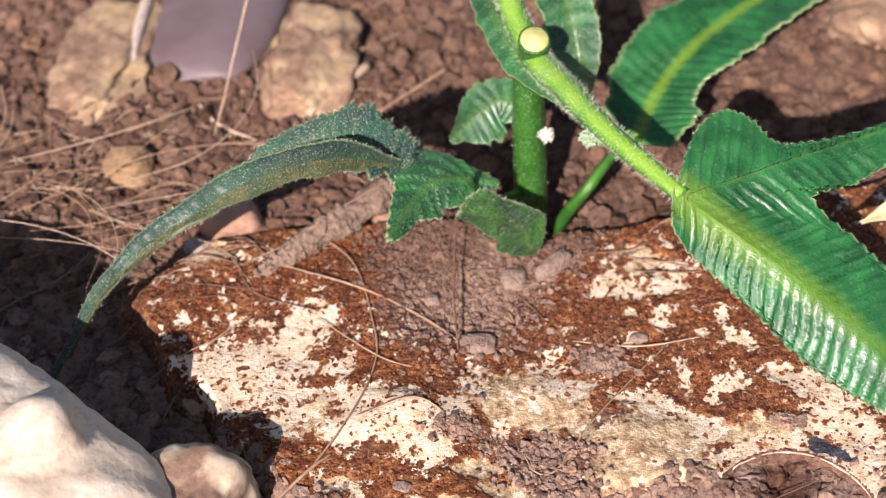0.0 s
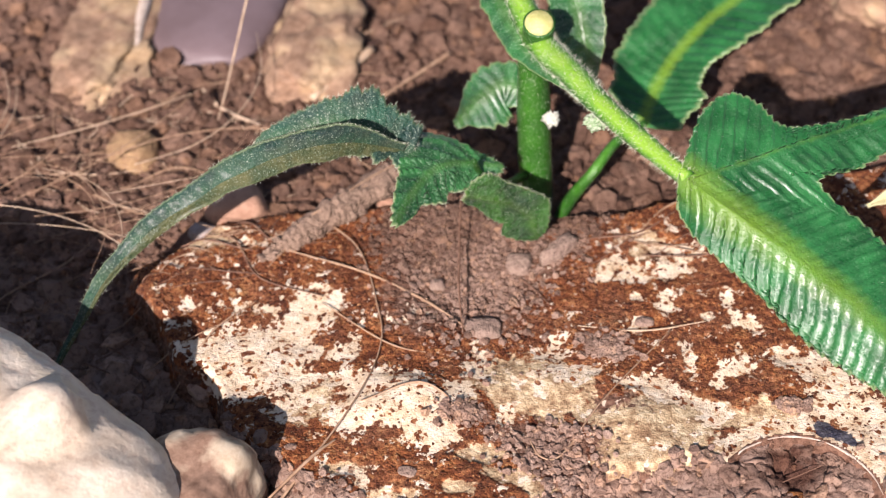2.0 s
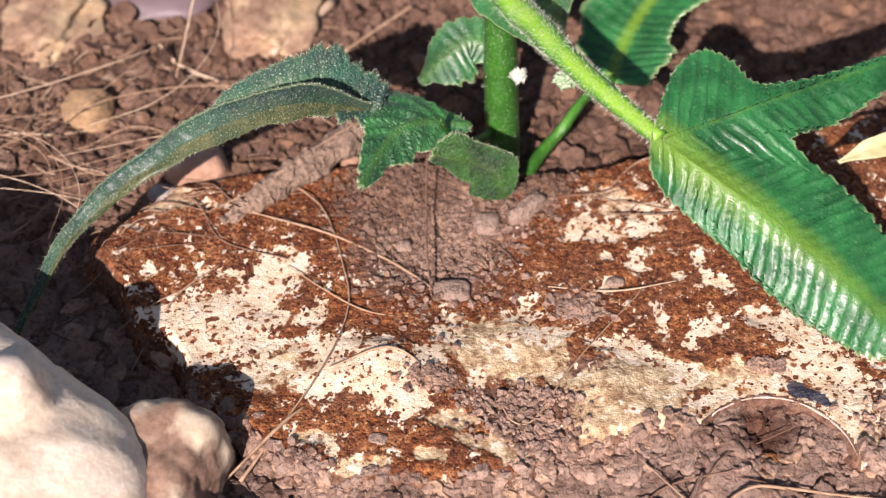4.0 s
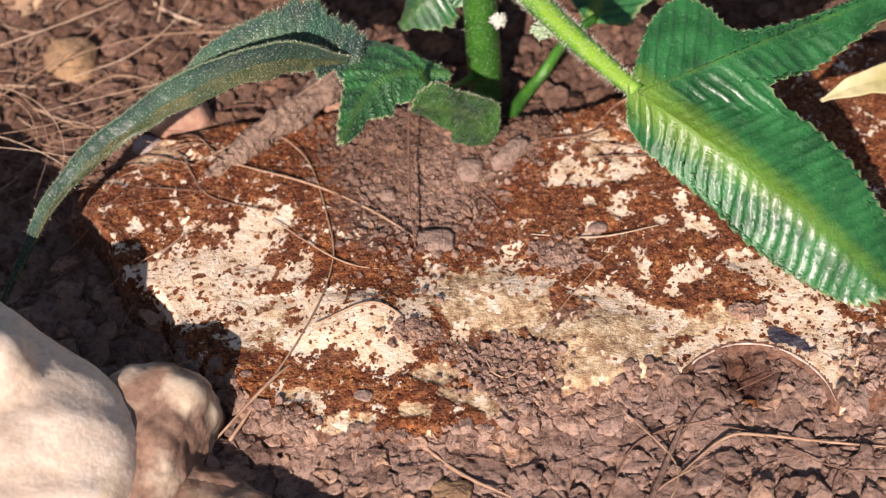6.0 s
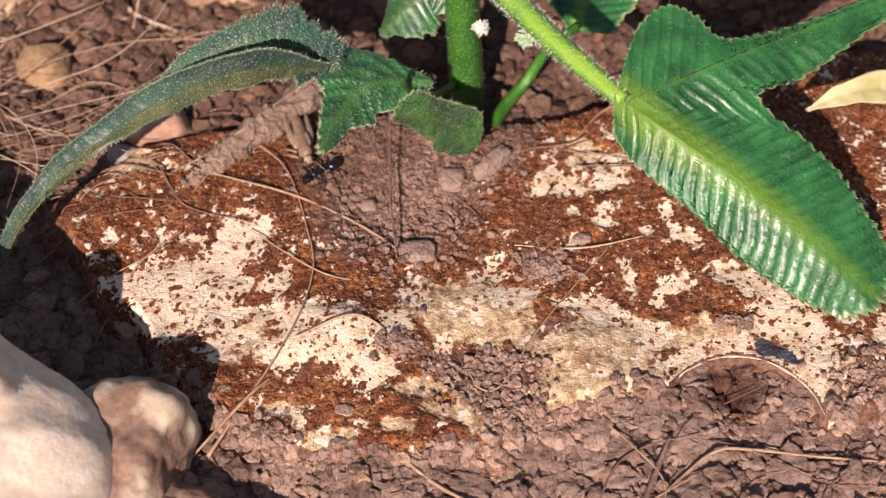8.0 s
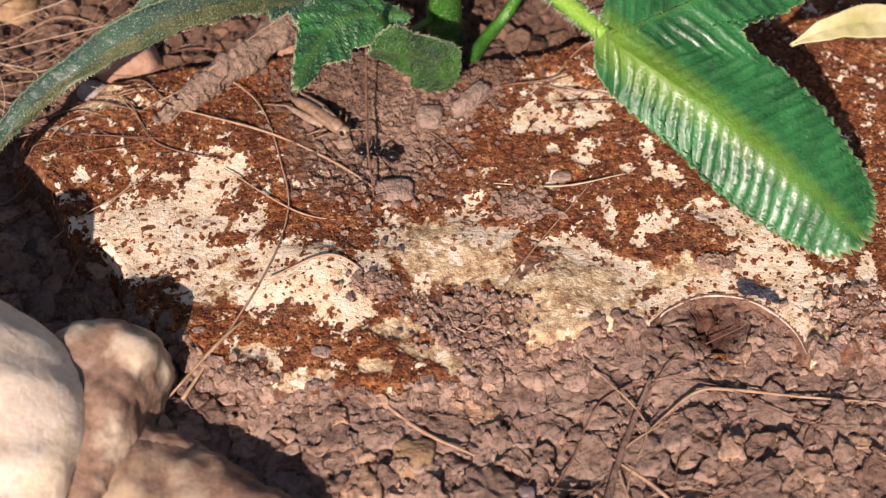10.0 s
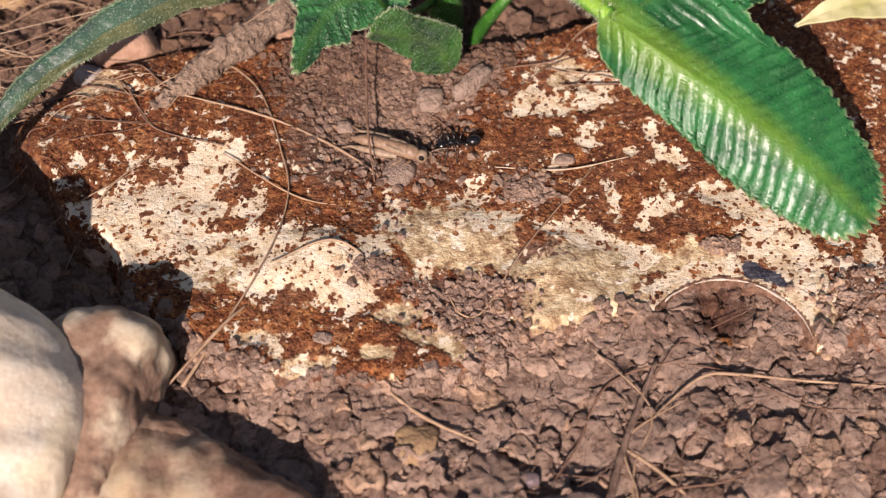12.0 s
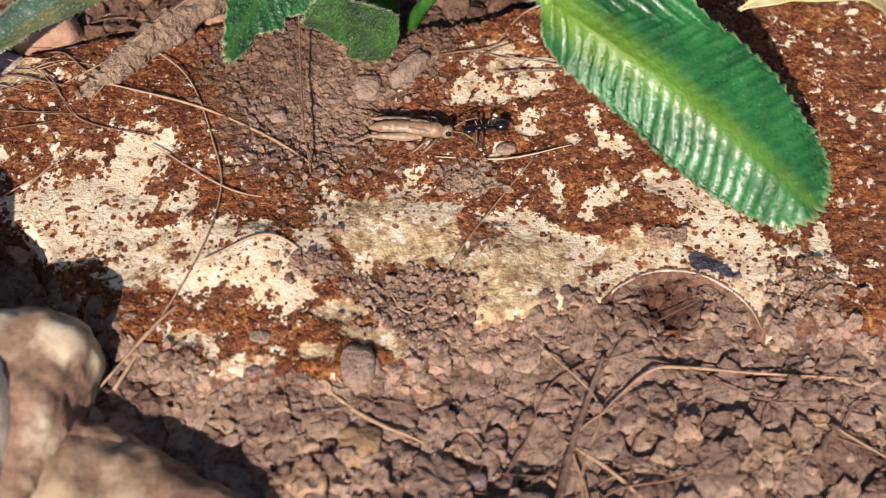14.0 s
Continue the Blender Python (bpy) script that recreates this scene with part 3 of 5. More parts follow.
def sheet(xs, ys, height):
    bm = bmesh.new()
    rows = [[bm.verts.new((x, y, height(x, y))) for x in xs] for y in ys]
    for a, b in zip(rows, rows[1:]):
        for j in range(len(xs) - 1):
            bm.faces.new((a[j], a[j + 1], b[j + 1], b[j]))
    return bm


def graded(low, high, step, far):
    """Even steps from low to high, then wider and wider ones out to far."""
    inner = [low + k * step for k in range(int((high - low) / step) + 1)]
    outer, d = [], step
    reach = 0.0
    while reach < far:
        d *= 1.5
        reach += d
        outer.append(reach)
    return [low - r for r in reversed(outer)] + inner + [inner[-1] + r for r in outer]


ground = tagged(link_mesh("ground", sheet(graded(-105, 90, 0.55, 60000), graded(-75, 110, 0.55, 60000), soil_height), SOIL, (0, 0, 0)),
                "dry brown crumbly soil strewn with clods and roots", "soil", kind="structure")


def build_boulder():
    bm = bmesh.new()
    step = 0.32
    nx, ny = int((STONE_X[1] - STONE_X[0] + 4) / step), int(86 / step)
    layers = [bm.verts.layers.float.new(k) for k in ("bare", "tan", "dust", "ink")]
    grid = {}
    for i in range(nx):
        for j in range(ny):
            x, y = STONE_X[0] - 2 + i * step, -40.5 + j * step
            if stone_inside(x, y) < -2.2:
                continue
            p = Vector((x, y, 0))
            bare = min(0.97, patches(x, y, WHITE_WEST, WHITE_MIDDLE, WHITE_NORTH, WHITE_EAST, WHITE_FOOT))
            if x > 56:
                bare += 0.05 + 0.3 * noise.noise(p * 0.2)
            bare += 0.2 * noise.noise(p * 0.4) + 0.3 * noise.noise(p * 0.9) + 0.1
            bare -= 0.5 * min(1.0, patches(x, y, DUST[:2]))
            tan = min(1.2, patches(x, y, TAN, TAN_FOOT)) + 0.2 * noise.noise(p * 0.3)
            dust = patches(x, y, DUST, DUST_FOOT) + 0.25 * noise.noise(p * 0.35)
            if math.hypot(x - HOLE[0], y - HOLE[1]) < HOLE[2] + 1.0 and y > HOLE[1] + 3:
                bare += 0.35
            ring = math.hypot(x - HOLE[0], y - HOLE[1]) - HOLE[2]
            if ring < 0.15:
                bare, dust = -3.0, 3.0
            elif ring < 2.4 and y > HOLE[1] + 2:
                bare += 1.1 * (1 - ring / 2.4)
            dust -= 0.3 * max(0.0, bare)
            foot = y - level(LOW_EDGE, (x - STONE_X[0]) / (STONE_X[1] - STONE_X[0]))
            if math.hypot(x - HOLE[0], y - HOLE[1]) > HOLE[2] + 2:
                dust += 0.7 * math.exp(-max(0.0, foot) / 1.2)
                bare -= 0.5 * math.exp(-max(0.0, foot) / 1.0)
            ink = min(1.2, patches(x, y, STAIN))
            h = stone_height(x, y)
            crust = min(1.0, max(0.15, (0.62 - max(bare, 0.75 * tan)) / 0.25))
            h += crust * (0.3 + 0.3 * noise.noise(p * 0.9) + 0.05 * noise.noise(p * 1.8)) + 0.05 * noise.noise(p * 2.1)
            v = bm.verts.new((x, y, h))
            for layer, value in zip(layers, (bare, tan, dust, ink)):
                v[layer] = value
            grid[i, j] = v
    for (i, j), v in grid.items():
        quad = [grid.get(k) for k in ((i, j), (i + 1, j), (i + 1, j + 1), (i, j + 1))]
        if None not in quad:
            bm.faces.new(quad)
    rim = [e for e in bm.edges if e.is_boundary]
    low = bmesh.ops.extrude_edge_only(bm, edges=rim)
    for v in low["geom"]:
        if isinstance(v, bmesh.types.BMVert):
            v.co.z -= 9
            v[layers[0]], v[layers[2]] = -3.0, 3.0
    boulder = Thing("boulder", (0, 0, 0), "half-buried white limestone boulder under a rust-brown crust", "rock")
    boulder.part("stone_face", bm, CRUST)
    # the pale broken rim of the round hollow
    bm = bmesh.new()
    arc = [(HOLE[0] + (HOLE[2] - 0.15) * math.cos(a), HOLE[1] + (HOLE[2] - 0.15) * math.sin(a)) for a in [radians(8 + 16 * k) for k in range(10)]]
    tube(bm, [(x, y, stone_height(x, y) + 0.25) for x, y in arc], (0.04, 0.12, 0.2, 0.08, 0.16, 0.1, 0.14, 0.04), 90, 8, 1.0, 0.5)
    boulder.part("hollow_rim", bm, RIM, label="thin pale rim of the round hollow")
    return boulder


def stone_bare(x, y):
    return patches(x, y, WHITE_WEST, WHITE_MIDDLE, WHITE_NORTH, WHITE_EAST, WHITE_FOOT)


def scatter_granules(boulder):
    """Rust-brown grains of the crust, thick over the brown parts, single dark ones on the white."""
    dice = random.Random(17)
    ball = bmesh.new()
    bmesh.ops.create_icosphere(ball, subdivisions=1, radius=1.0)
    shape = [v.co.copy() for v in ball.verts]
    tris = [[v.index for v in f.verts] for f in ball.faces]
    ball.free()
    verts, faces = [], []
    for n in range(30000):
        x, y = dice.uniform(-58, 62), dice.uniform(-39, 30)
        if stone_inside(x, y) < 0.6 or patches(x, y, STAIN) > 0.15 or patches(x, y, DUST, DUST_FOOT) > 0.45:
            continue
        bare = stone_bare(x, y) + 0.35 * noise.noise(Vector((x * 0.9, y * 0.9, 3)))
        r = dice.choice((0.08, 0.1, 0.13, 0.17, 0.24))
        if bare > 0.45:
            if dice.random() > 0.2:
                continue
            r = dice.choice((0.08, 0.11, 0.15, 0.22))
        elif patches(x, y, TAN, TAN_FOOT) > 0.45:
            continue
        z = stone_height(x, y) + 0.05 + (0.3 if bare < 0.3 else 0.0)
        wide = (r * dice.uniform(0.8, 1.5), r * dice.uniform(0.8, 1.3), r * dice.uniform(0.3, 0.6))
        spin = Matrix.Rotation(dice.uniform(0, 6.28), 3, "Z")
        start = len(verts)
        for d in shape:
            q = spin @ Vector((d.x * wide[0], d.y * wide[1], d.z * wide[2])) * dice.uniform(0.5, 1.4)
            verts.append(((x + q.x) * MM, (y + q.y) * MM, (z + q.z) * MM))
        faces.extend([a + start for a in t] for t in tris)
    me = bpy.data.meshes.new("crust_grit")
    me.from_pydata(verts, [], faces)
    me.materials.append(GRAIN)
    ob = tagged(new("crust_grit", me), "rust-brown grains of the crust", kind="stuff")
    ob.parent = boulder.ob


scatter_granules(build_boulder())


def rock(name, centre, radii, seed, label, material=PALE, rough=0.22, size=0.75, fine=5, turn=0.0, square=0.35):
    bm = lump(bmesh.new(), centre, radii, seed, rough, size, fine, turn, square)
    for v in bm.verts:
        v.co += 0.5 * noise.noise_vector(v.co * 0.35) + 0.25 * noise.noise_vector(v.co * 0.9)
    return solo(name, bm, material, (centre[0], centre[1], soil_height(centre[0], centre[1])), label, "rock")


def lobed_rock(name, core, lobes, label, material, bumps):
    """One rock whose outline is the union of lobes, seen from a core inside it: centre, radii, turn, tilt, power of its squareness."""
    ball = bmesh.new()
    bmesh.ops.create_icosphere(ball, subdivisions=6, radius=1.0)
    ways = np.array([v.co for v in ball.verts])
    far = np.zeros(len(ways))
    steps = np.linspace(0.5, 75.0, 150)
    for centre, radii, turn, tilt, power in lobes:
        spin = np.array(Matrix.Rotation(-radians(tilt), 3, "X") @ Matrix.Rotation(-turn, 3, "Z"))
        for k, s in enumerate(steps):
            q = (ways * s + np.array(core) - np.array(centre)) @ spin.T / np.array(radii)
            g = (np.abs(q) ** power).sum(1) ** (1 / power)
            last = g if k == 0 else last
            out = (g >= 1) & (last < 1)
            exact = s - (steps[1] - steps[0]) * (g - 1) / np.maximum(g - last, 1e-6)
            far = np.where(out, np.maximum(far, exact), far)
            last = g
    for v, s in zip(ball.verts, far):
        v.co = Vector(core) + v.co * float(s)
    for _ in range(3):
        bmesh.ops.smooth_vert(ball, verts=ball.verts, factor=0.5)
    ball.normal_update()
    moves = [v.normal * bumps * (1.6 * noise.noise(v.co * 0.11) + 1.0 * noise.noise(v.co * 0.27) + 0.5 * noise.noise(v.co * 0.6) + 0.22 * noise.noise(v.co * 1.5)) for v in ball.verts]
    for v, move in zip(ball.verts, moves):
        v.co += move
    return solo(name, ball, material, (core[0], core[1], soil_height(core[0], core[1]) - 3), label, "rock")


lobed_rock("limestone_rock", (-83, -61, 1), (((-86.9, -64.5, 2.7), (46.6, 34.8, 19.2), 1.1, 15, 5.0), ((-57.4, -39.4, 15.0), (5.6, 4.6, 6.6), 0.0, 0, 2.2)),
           "large pale cream limestone rock in full sun", PALE, 0.6)
lobed_rock("limestone_rock", (-41.5, -47.5, -4), (((-42.6, -43.7, -2.9), (7.6, 14.6, 10.2), -0.31, 15, 4.0), ((-37.4, -52.5, -4.4), (8.8, 11.8, 5.6), -0.25, 15, 4.0)),
           "cream and brown limestone lump beside the pale rock", PALE_BROWN, 0.7)
lobed_rock("limestone_rock", (-34.5, -68.5, -6.7), (((-34.2, -68.3, -6.7), (18.8, 23.8, 7.2), -0.49, 12, 4.0),), "low earthy brown rock with a rough lit edge", ROCK_EARTHY, 0.7)
rock("background_rock", (-77, 67, -1.5), (8.5, 20, 3.4), 4.2, "cream limestone rock with a worn edge", TAN_ROCK, 0.3)
rock("background_rock", (-39, 69, -1.5), (8.0, 16, 3.4), 5.5, "cream and ochre limestone rock behind the curled leaf", TAN_ROCK, 0.3)


def build_smooth_stone():
    stone = Thing("smooth_stone", (-60, 90, soil_height(-60, 90)), "smooth lilac-grey stone with a painted sunlit edge between two cream rocks", "rock")
    stone.part("body", lump(bmesh.new(), (-60, 92, -3.0), (13.5, 31, 5), 6.4, 0.05, 1.2, 5, 0.0, 0.3), LILAC)
    # pale tube added in place of the highlight along the stone's lit edge
    stone.part("edge", tube(bmesh.new(), [(-71.0, 58, -1.5), (-71.6, 66, 0.8), (-72.2, 76, 1.5), (-72.6, 92, 1.8), (-72.4, 110, 0.5)], (0.6, 1.0, 1.2, 1.2, 0.6), 30, 8), RIM, label="pale strip standing in for the sunlit edge")


build_smooth_stone()
rock("background_rock", (68, 86, -1), (11, 9, 5), 7.7, "cream rock beyond the leaves", TAN_ROCK)


# ---- clods and pebbles ----
def clod_shape(seed, fine=2):
    """A broken, flat-faced lump of soil about 1 wide: a ball cut by planes, then roughened."""
    dice = random.Random(seed)
    ball = bmesh.new()
    bmesh.ops.create_icosphere(ball, subdivisions=fine, radius=1.0)
    cuts = [(Vector((0.25 * dice.uniform(-1, 1), 0.25 * dice.uniform(-1, 1), 1)).normalized(), dice.uniform(0.42, 0.62))]
    for k in range(9):
        a = k * 0.7 + dice.uniform(-0.3, 0.3)
        cuts.append((Vector((math.cos(a), math.sin(a), dice.uniform(-0.25, 0.5))).normalized(), dice.uniform(0.62, 0.95)))
    for v in ball.verts:
        v.co *= 1.15
        for n, d in cuts:
            over = v.co.dot(n) - d
            if over > 0:
                v.co -= n * over
        v.co += 0.22 * noise.noise_vector(v.co * 1.7 + Vector((seed, 0, 0))) + 0.09 * noise.noise_vector(v.co * 4.5 + Vector((0, seed, 0)))
    return ball


def on_soil(x, y, depth=0.8):
    return stone_inside(x, y) < -depth


def scatter_clods():
    dice = random.Random(5)
    shapes = []
    for k in range(8):
        ball = clod_shape(90 + k, 2)
        ball.verts.ensure_lookup_table()
        shapes.append(([v.co.copy() for v in ball.verts], [[v.index for v in f.verts] for f in ball.faces]))
        ball.free()
    verts, faces = [], []

    def crumb(x, y, r, sink=0.2):
        start = len(verts)
        shape, tris = dice.choice(shapes)
        turn = Euler((dice.uniform(-0.6, 0.6), dice.uniform(-0.6, 0.6), dice.uniform(0, 6.28))).to_matrix()
        wide = Vector((r * dice.uniform(0.8, 1.35), r * dice.uniform(0.7, 1.1), r * dice.uniform(0.6, 1.0)))
        z = top_height(x, y) + r * sink
        for d in shape:
            q = turn @ Vector((d.x * wide.x, d.y * wide.y, d.z * wide.z))
            verts.append(((q.x + x) * MM, (q.y + y) * MM, (q.z + z) * MM))
        faces.extend([a + start for a in t] for t in tris)

    taken = {}

    def free(x, y, r, pack):
        i, j = int(x // 9), int(y // 9)
        for a in (i - 1, i, i + 1):
            for c in (j - 1, j, j + 1):
                if any((x - px) ** 2 + (y - py) ** 2 < (pack * (r + pr)) ** 2 for px, py, pr in taken.get((a, c), ())):
                    return False
        taken.setdefault((i, j), []).append((x, y, r))
        return True

    for zone, sizes, tries, singly in (((-104, 90, 6, 104), (2.3, 1.6, 1.2, 1.0, 0.8, 0.65, 0.5), 20000, False), ((-92, -28, -42, 12), (2.8, 2.2, 1.6, 1.1, 0.8), 5000, False)):
        for n in range(tries):
            x, y = dice.uniform(zone[0], zone[1]), dice.uniform(zone[2], zone[3])
            r = sizes[min(len(sizes) - 1, n * len(sizes) // tries)] * dice.uniform(0.85, 1.15)
            if not on_soil(x, y, 0.9) or not free(x, y, r, 0.68):
                continue
            if not singly:
                crumb(x, y, r, 0.1 * dice.uniform(-1.6, 1.6))
    # small crumbs that nobody could count
    for _ in range(7000):
        x, y = dice.uniform(-105, 85), dice.uniform(-76, 100)
        if on_soil(x, y, 0.2):
            crumb(x, y, dice.choice((0.35, 0.5, 0.7, 0.9)) * dice.uniform(0.7, 1.2), 0.5)
    for _ in range(1500):
        x, y = dice.uniform(-26, 70), dice.uniform(-76, -20)
        if on_soil(x, y, 0.2):
            crumb(x, y, dice.choice((0.12, 0.16, 0.2, 0.3, 0.45)) * dice.uniform(0.7, 1.2), dice.uniform(0.6, 1.2))
    for _ in range(8000):
        cx, cy, rx, ry, a = dice.choice(DUST[:1] * 10 + DUST[1:2] * 6 + DUST[6:7] * 3 + DUST[3:4] + DUST_FOOT)
        x, y = dice.gauss(cx, rx * 0.6), dice.gauss(cy, ry * 0.6)
        if stone_inside(x, y) > 0.5:
            r = dice.choice((0.14, 0.18, 0.24, 0.32, 0.45, 0.7)) * dice.uniform(0.7, 1.2)
            crumb(x, y, r, 0.1 + 0.3 / r)
    for _ in range(1300):
        x = dice.uniform(-40, 70)
        y = level(LOW_EDGE, (x - STONE_X[0]) / (STONE_X[1] - STONE_X[0])) + abs(dice.gauss(0, 1.3)) - 1.2
        if math.hypot(x - HOLE[0], y - HOLE[1]) > HOLE[2] + 1:
            crumb(x, y, dice.choice((0.25, 0.35, 0.5, 0.8, 1.1)) * dice.uniform(0.7, 1.2), 0.25)
    me = bpy.data.meshes.new("soil_crumbs")
    me.from_pydata(verts, [], faces)
    me.materials.append(CRUMB)
    tagged(new("soil_crumbs", me), "loose crumbs of dry brown soil over ground and rock", "soil crumbs", kind="stuff")


def cracked_soil():
    """Flat clods that once were one crust: the cells round scattered seeds, with open cracks between them."""
    dice = random.Random(21)
    seeds, low, high = [], Vector((-30, -80)), Vector((74, -19))
    for r, tries in ((5.2, 26), (3.8, 140), (2.7, 500), (1.8, 2600), (1.1, 6000)):
        for _ in range(tries):
            q = Vector((dice.uniform(low.x, high.x), dice.uniform(low.y, high.y)))
            if stone_inside(q.x, q.y) < -1.6 and all((q - s).length > 0.64 * (r + sr) for s, sr in seeds):
                seeds.append((q, r))
    seeds.sort(key=lambda s: (s[0].x - 20) ** 2 * 0.35 + (s[0].y + 42) ** 2)
    rest = bmesh.new()
    for n, (c, r) in enumerate(seeds):
        poly = [c + Vector((math.cos(a), math.sin(a))) * r * 1.5 for a in [k * math.pi / 6 for k in range(12)]]
        for s, sr in seeds:
            gap = s - c
            if s is c or gap.length > 1.7 * (r + sr):
                continue
            way = gap.normalized()
            limit = way.dot(c) + gap.length * (r / (r + sr))
            cut = []
            for a, b in zip(poly, poly[1:] + poly[:1]):
                da, db = way.dot(a) - limit, way.dot(b) - limit
                if da <= 0:
                    cut.append(a)
                if da * db < 0:
                    cut.append(a + (b - a) * (da / (da - db)))
            poly = cut or poly
        if len(poly) < 3:
            continue
        around = []
        for a, b in zip(poly, poly[1:] + poly[:1]):
            steps = max(1, int((b - a).length / 0.45))
            around += [a + (b - a) * (k / steps) for k in range(steps)]
        bm = bmesh.new() if n < 400 else rest
        calm = min(1.0, max(0.25, (-stone_inside(c.x, c.y) - 1.5) / 9.0))
        lift, lean = calm * dice.uniform(-0.7, 0.7), calm * Vector((dice.uniform(-0.3, 0.3), dice.uniform(-0.3, 0.3)))
        crack = dice.uniform(-0.25, 0.08) * (0.4 + 0.6 * calm)
        rings = []
        for inset, drop in ((-0.04, -2.8), (0.0, -0.3), (0.05, -0.04), (0.18, 0.0), (0.36, 0.03), (0.55, 0.05), (0.78, 0.06)):
            ring = []
            for q in around:
                off = q - c
                reach = max(0.2, off.length - crack) * (1 - inset)
                p = c + off.normalized() * reach
                w = Vector((p.x, p.y, n * 0.37))
                p = p + Vector((noise.noise(w * 1.1), noise.noise(w * 1.1 + Vector((9, 0, 0))))) * 0.9 * (1 - inset)
                z = soil_height(c.x, c.y) * 0.5 + soil_height(p.x, p.y) * 0.5 + 0.9 + lift + lean.dot(p - c) + drop
                z += 0.4 * noise.noise(w * 0.6) + 0.3 * noise.noise(w * 1.5) + 0.2 * noise.noise(w * 3.4)
                ring.append(bm.verts.new((p.x, p.y, z)))
            rings.append(ring)
        hub = bm.verts.new((c.x, c.y, sum(v.co.z for v in rings[-1]) / len(around) + 0.1))
        m = len(around)
        for a, b in zip(rings, rings[1:]):
            for k in range(m):
                bm.faces.new((a[k], a[(k + 1) % m], b[(k + 1) % m], b[k]))
        for k in range(m):
            bm.faces.new((rings[-1][k], rings[-1][(k + 1) % m], hub))
        if n < 400:
            at = (c.x, c.y, soil_height(c.x, c.y))
            ob = link_mesh("clod", bm, CLOD, at, ground)
            ob.location = Vector(at) * MM
    solo("soil_clods", rest, CRUMB, (20, -50, -3), "flat cracked clods of dry brown soil", "soil", kind="stuff")


def pebble(name, x, y, radii, seed, material, label, turn=0.0, sink=0.45, rough=0.16, square=0.3):
    z = top_height(x, y)
    bm = lump(bmesh.new(), (x, y, z + radii[2] * sink), radii, seed, rough, 0.9, 4, turn, square)
    return solo(name, bm, material, (x, y, z), label, "pebble")


pebble("ochre_pebble", -66, 35.5, (4.0, 3.6, 3.0), 1.0, OCHRE, "ochre-yellow pebble among soil clods")
pebble("pink_pebble", -46, 21.0, (5.0, 3.6, 3.4), 2.0, PINK, "pinkish brown stone under the curled leaf", 0.3, 0.6)
pebble("grey_pebble", -50.5, 15.5, (2.0, 1.7, 1.4), 3.0, GREY, "small grey pebble beside the boulder")
pebble("orange_pebble", 35.4, -31.6, (1.5, 1.2, 0.9), 4.0, RUSTY, "small rust-orange crumb in the dark hollow", 0.4, 0.5, 0.5)
pebble("bead_pebble", 10.4, -50.3, (1.0, 0.9, 0.8), 5.0, LILAC, "tiny blue-grey gritty pebble on the soil", 0, 1.2)
pebble("yellow_pebble", -2.9, -45.9, (2.4, 2.4, 1.0), 6.0, OCHRE, "flat ochre stone set in the soil", 0, 0.6, 0.3, 0.6)
pebble("flat_pebble", 14.3, -55.7, (5.0, 3.2, 1.3), 7.0, TAUPE, "flat taupe angular stone set in the soil", 0.2, 0.7)
pebble("flake", -14.6, -32.3, (1.2, 0.8, 0.3), 8.0, TAUPE, "thin grey mineral flake on the rock", -0.2, 1.0)
pebble("round_pebble", -1.2, 8.4, (1.9, 2.0, 1.3), 9.0, TAUPE, "rounded grey-brown soil pebble beside a long clod")
pebble("long_clod", 4.6, 11.2, (1.4, 3.6, 1.3), 10.0, TAUPE, "long grey-brown soil clod lying on the rock", -0.75, 0.5, 0.2)
pebble("round_pebble", -13, 3.6, (1.1, 1.1, 0.9), 11.0, TAUPE, "little round soil pebble on the rock")
pebble("red_crumb", 17.0, -2.5, (1.4, 0.8, 0.5), 12.0, TAUPE, "reddish brown flat crumb beside a straw", 0.1, 0.8)
pebble("pale_pebble", -22.5, 24, (1.7, 1.5, 1.2), 13.0, PINK, "pale pinkish pebble under the leaf")


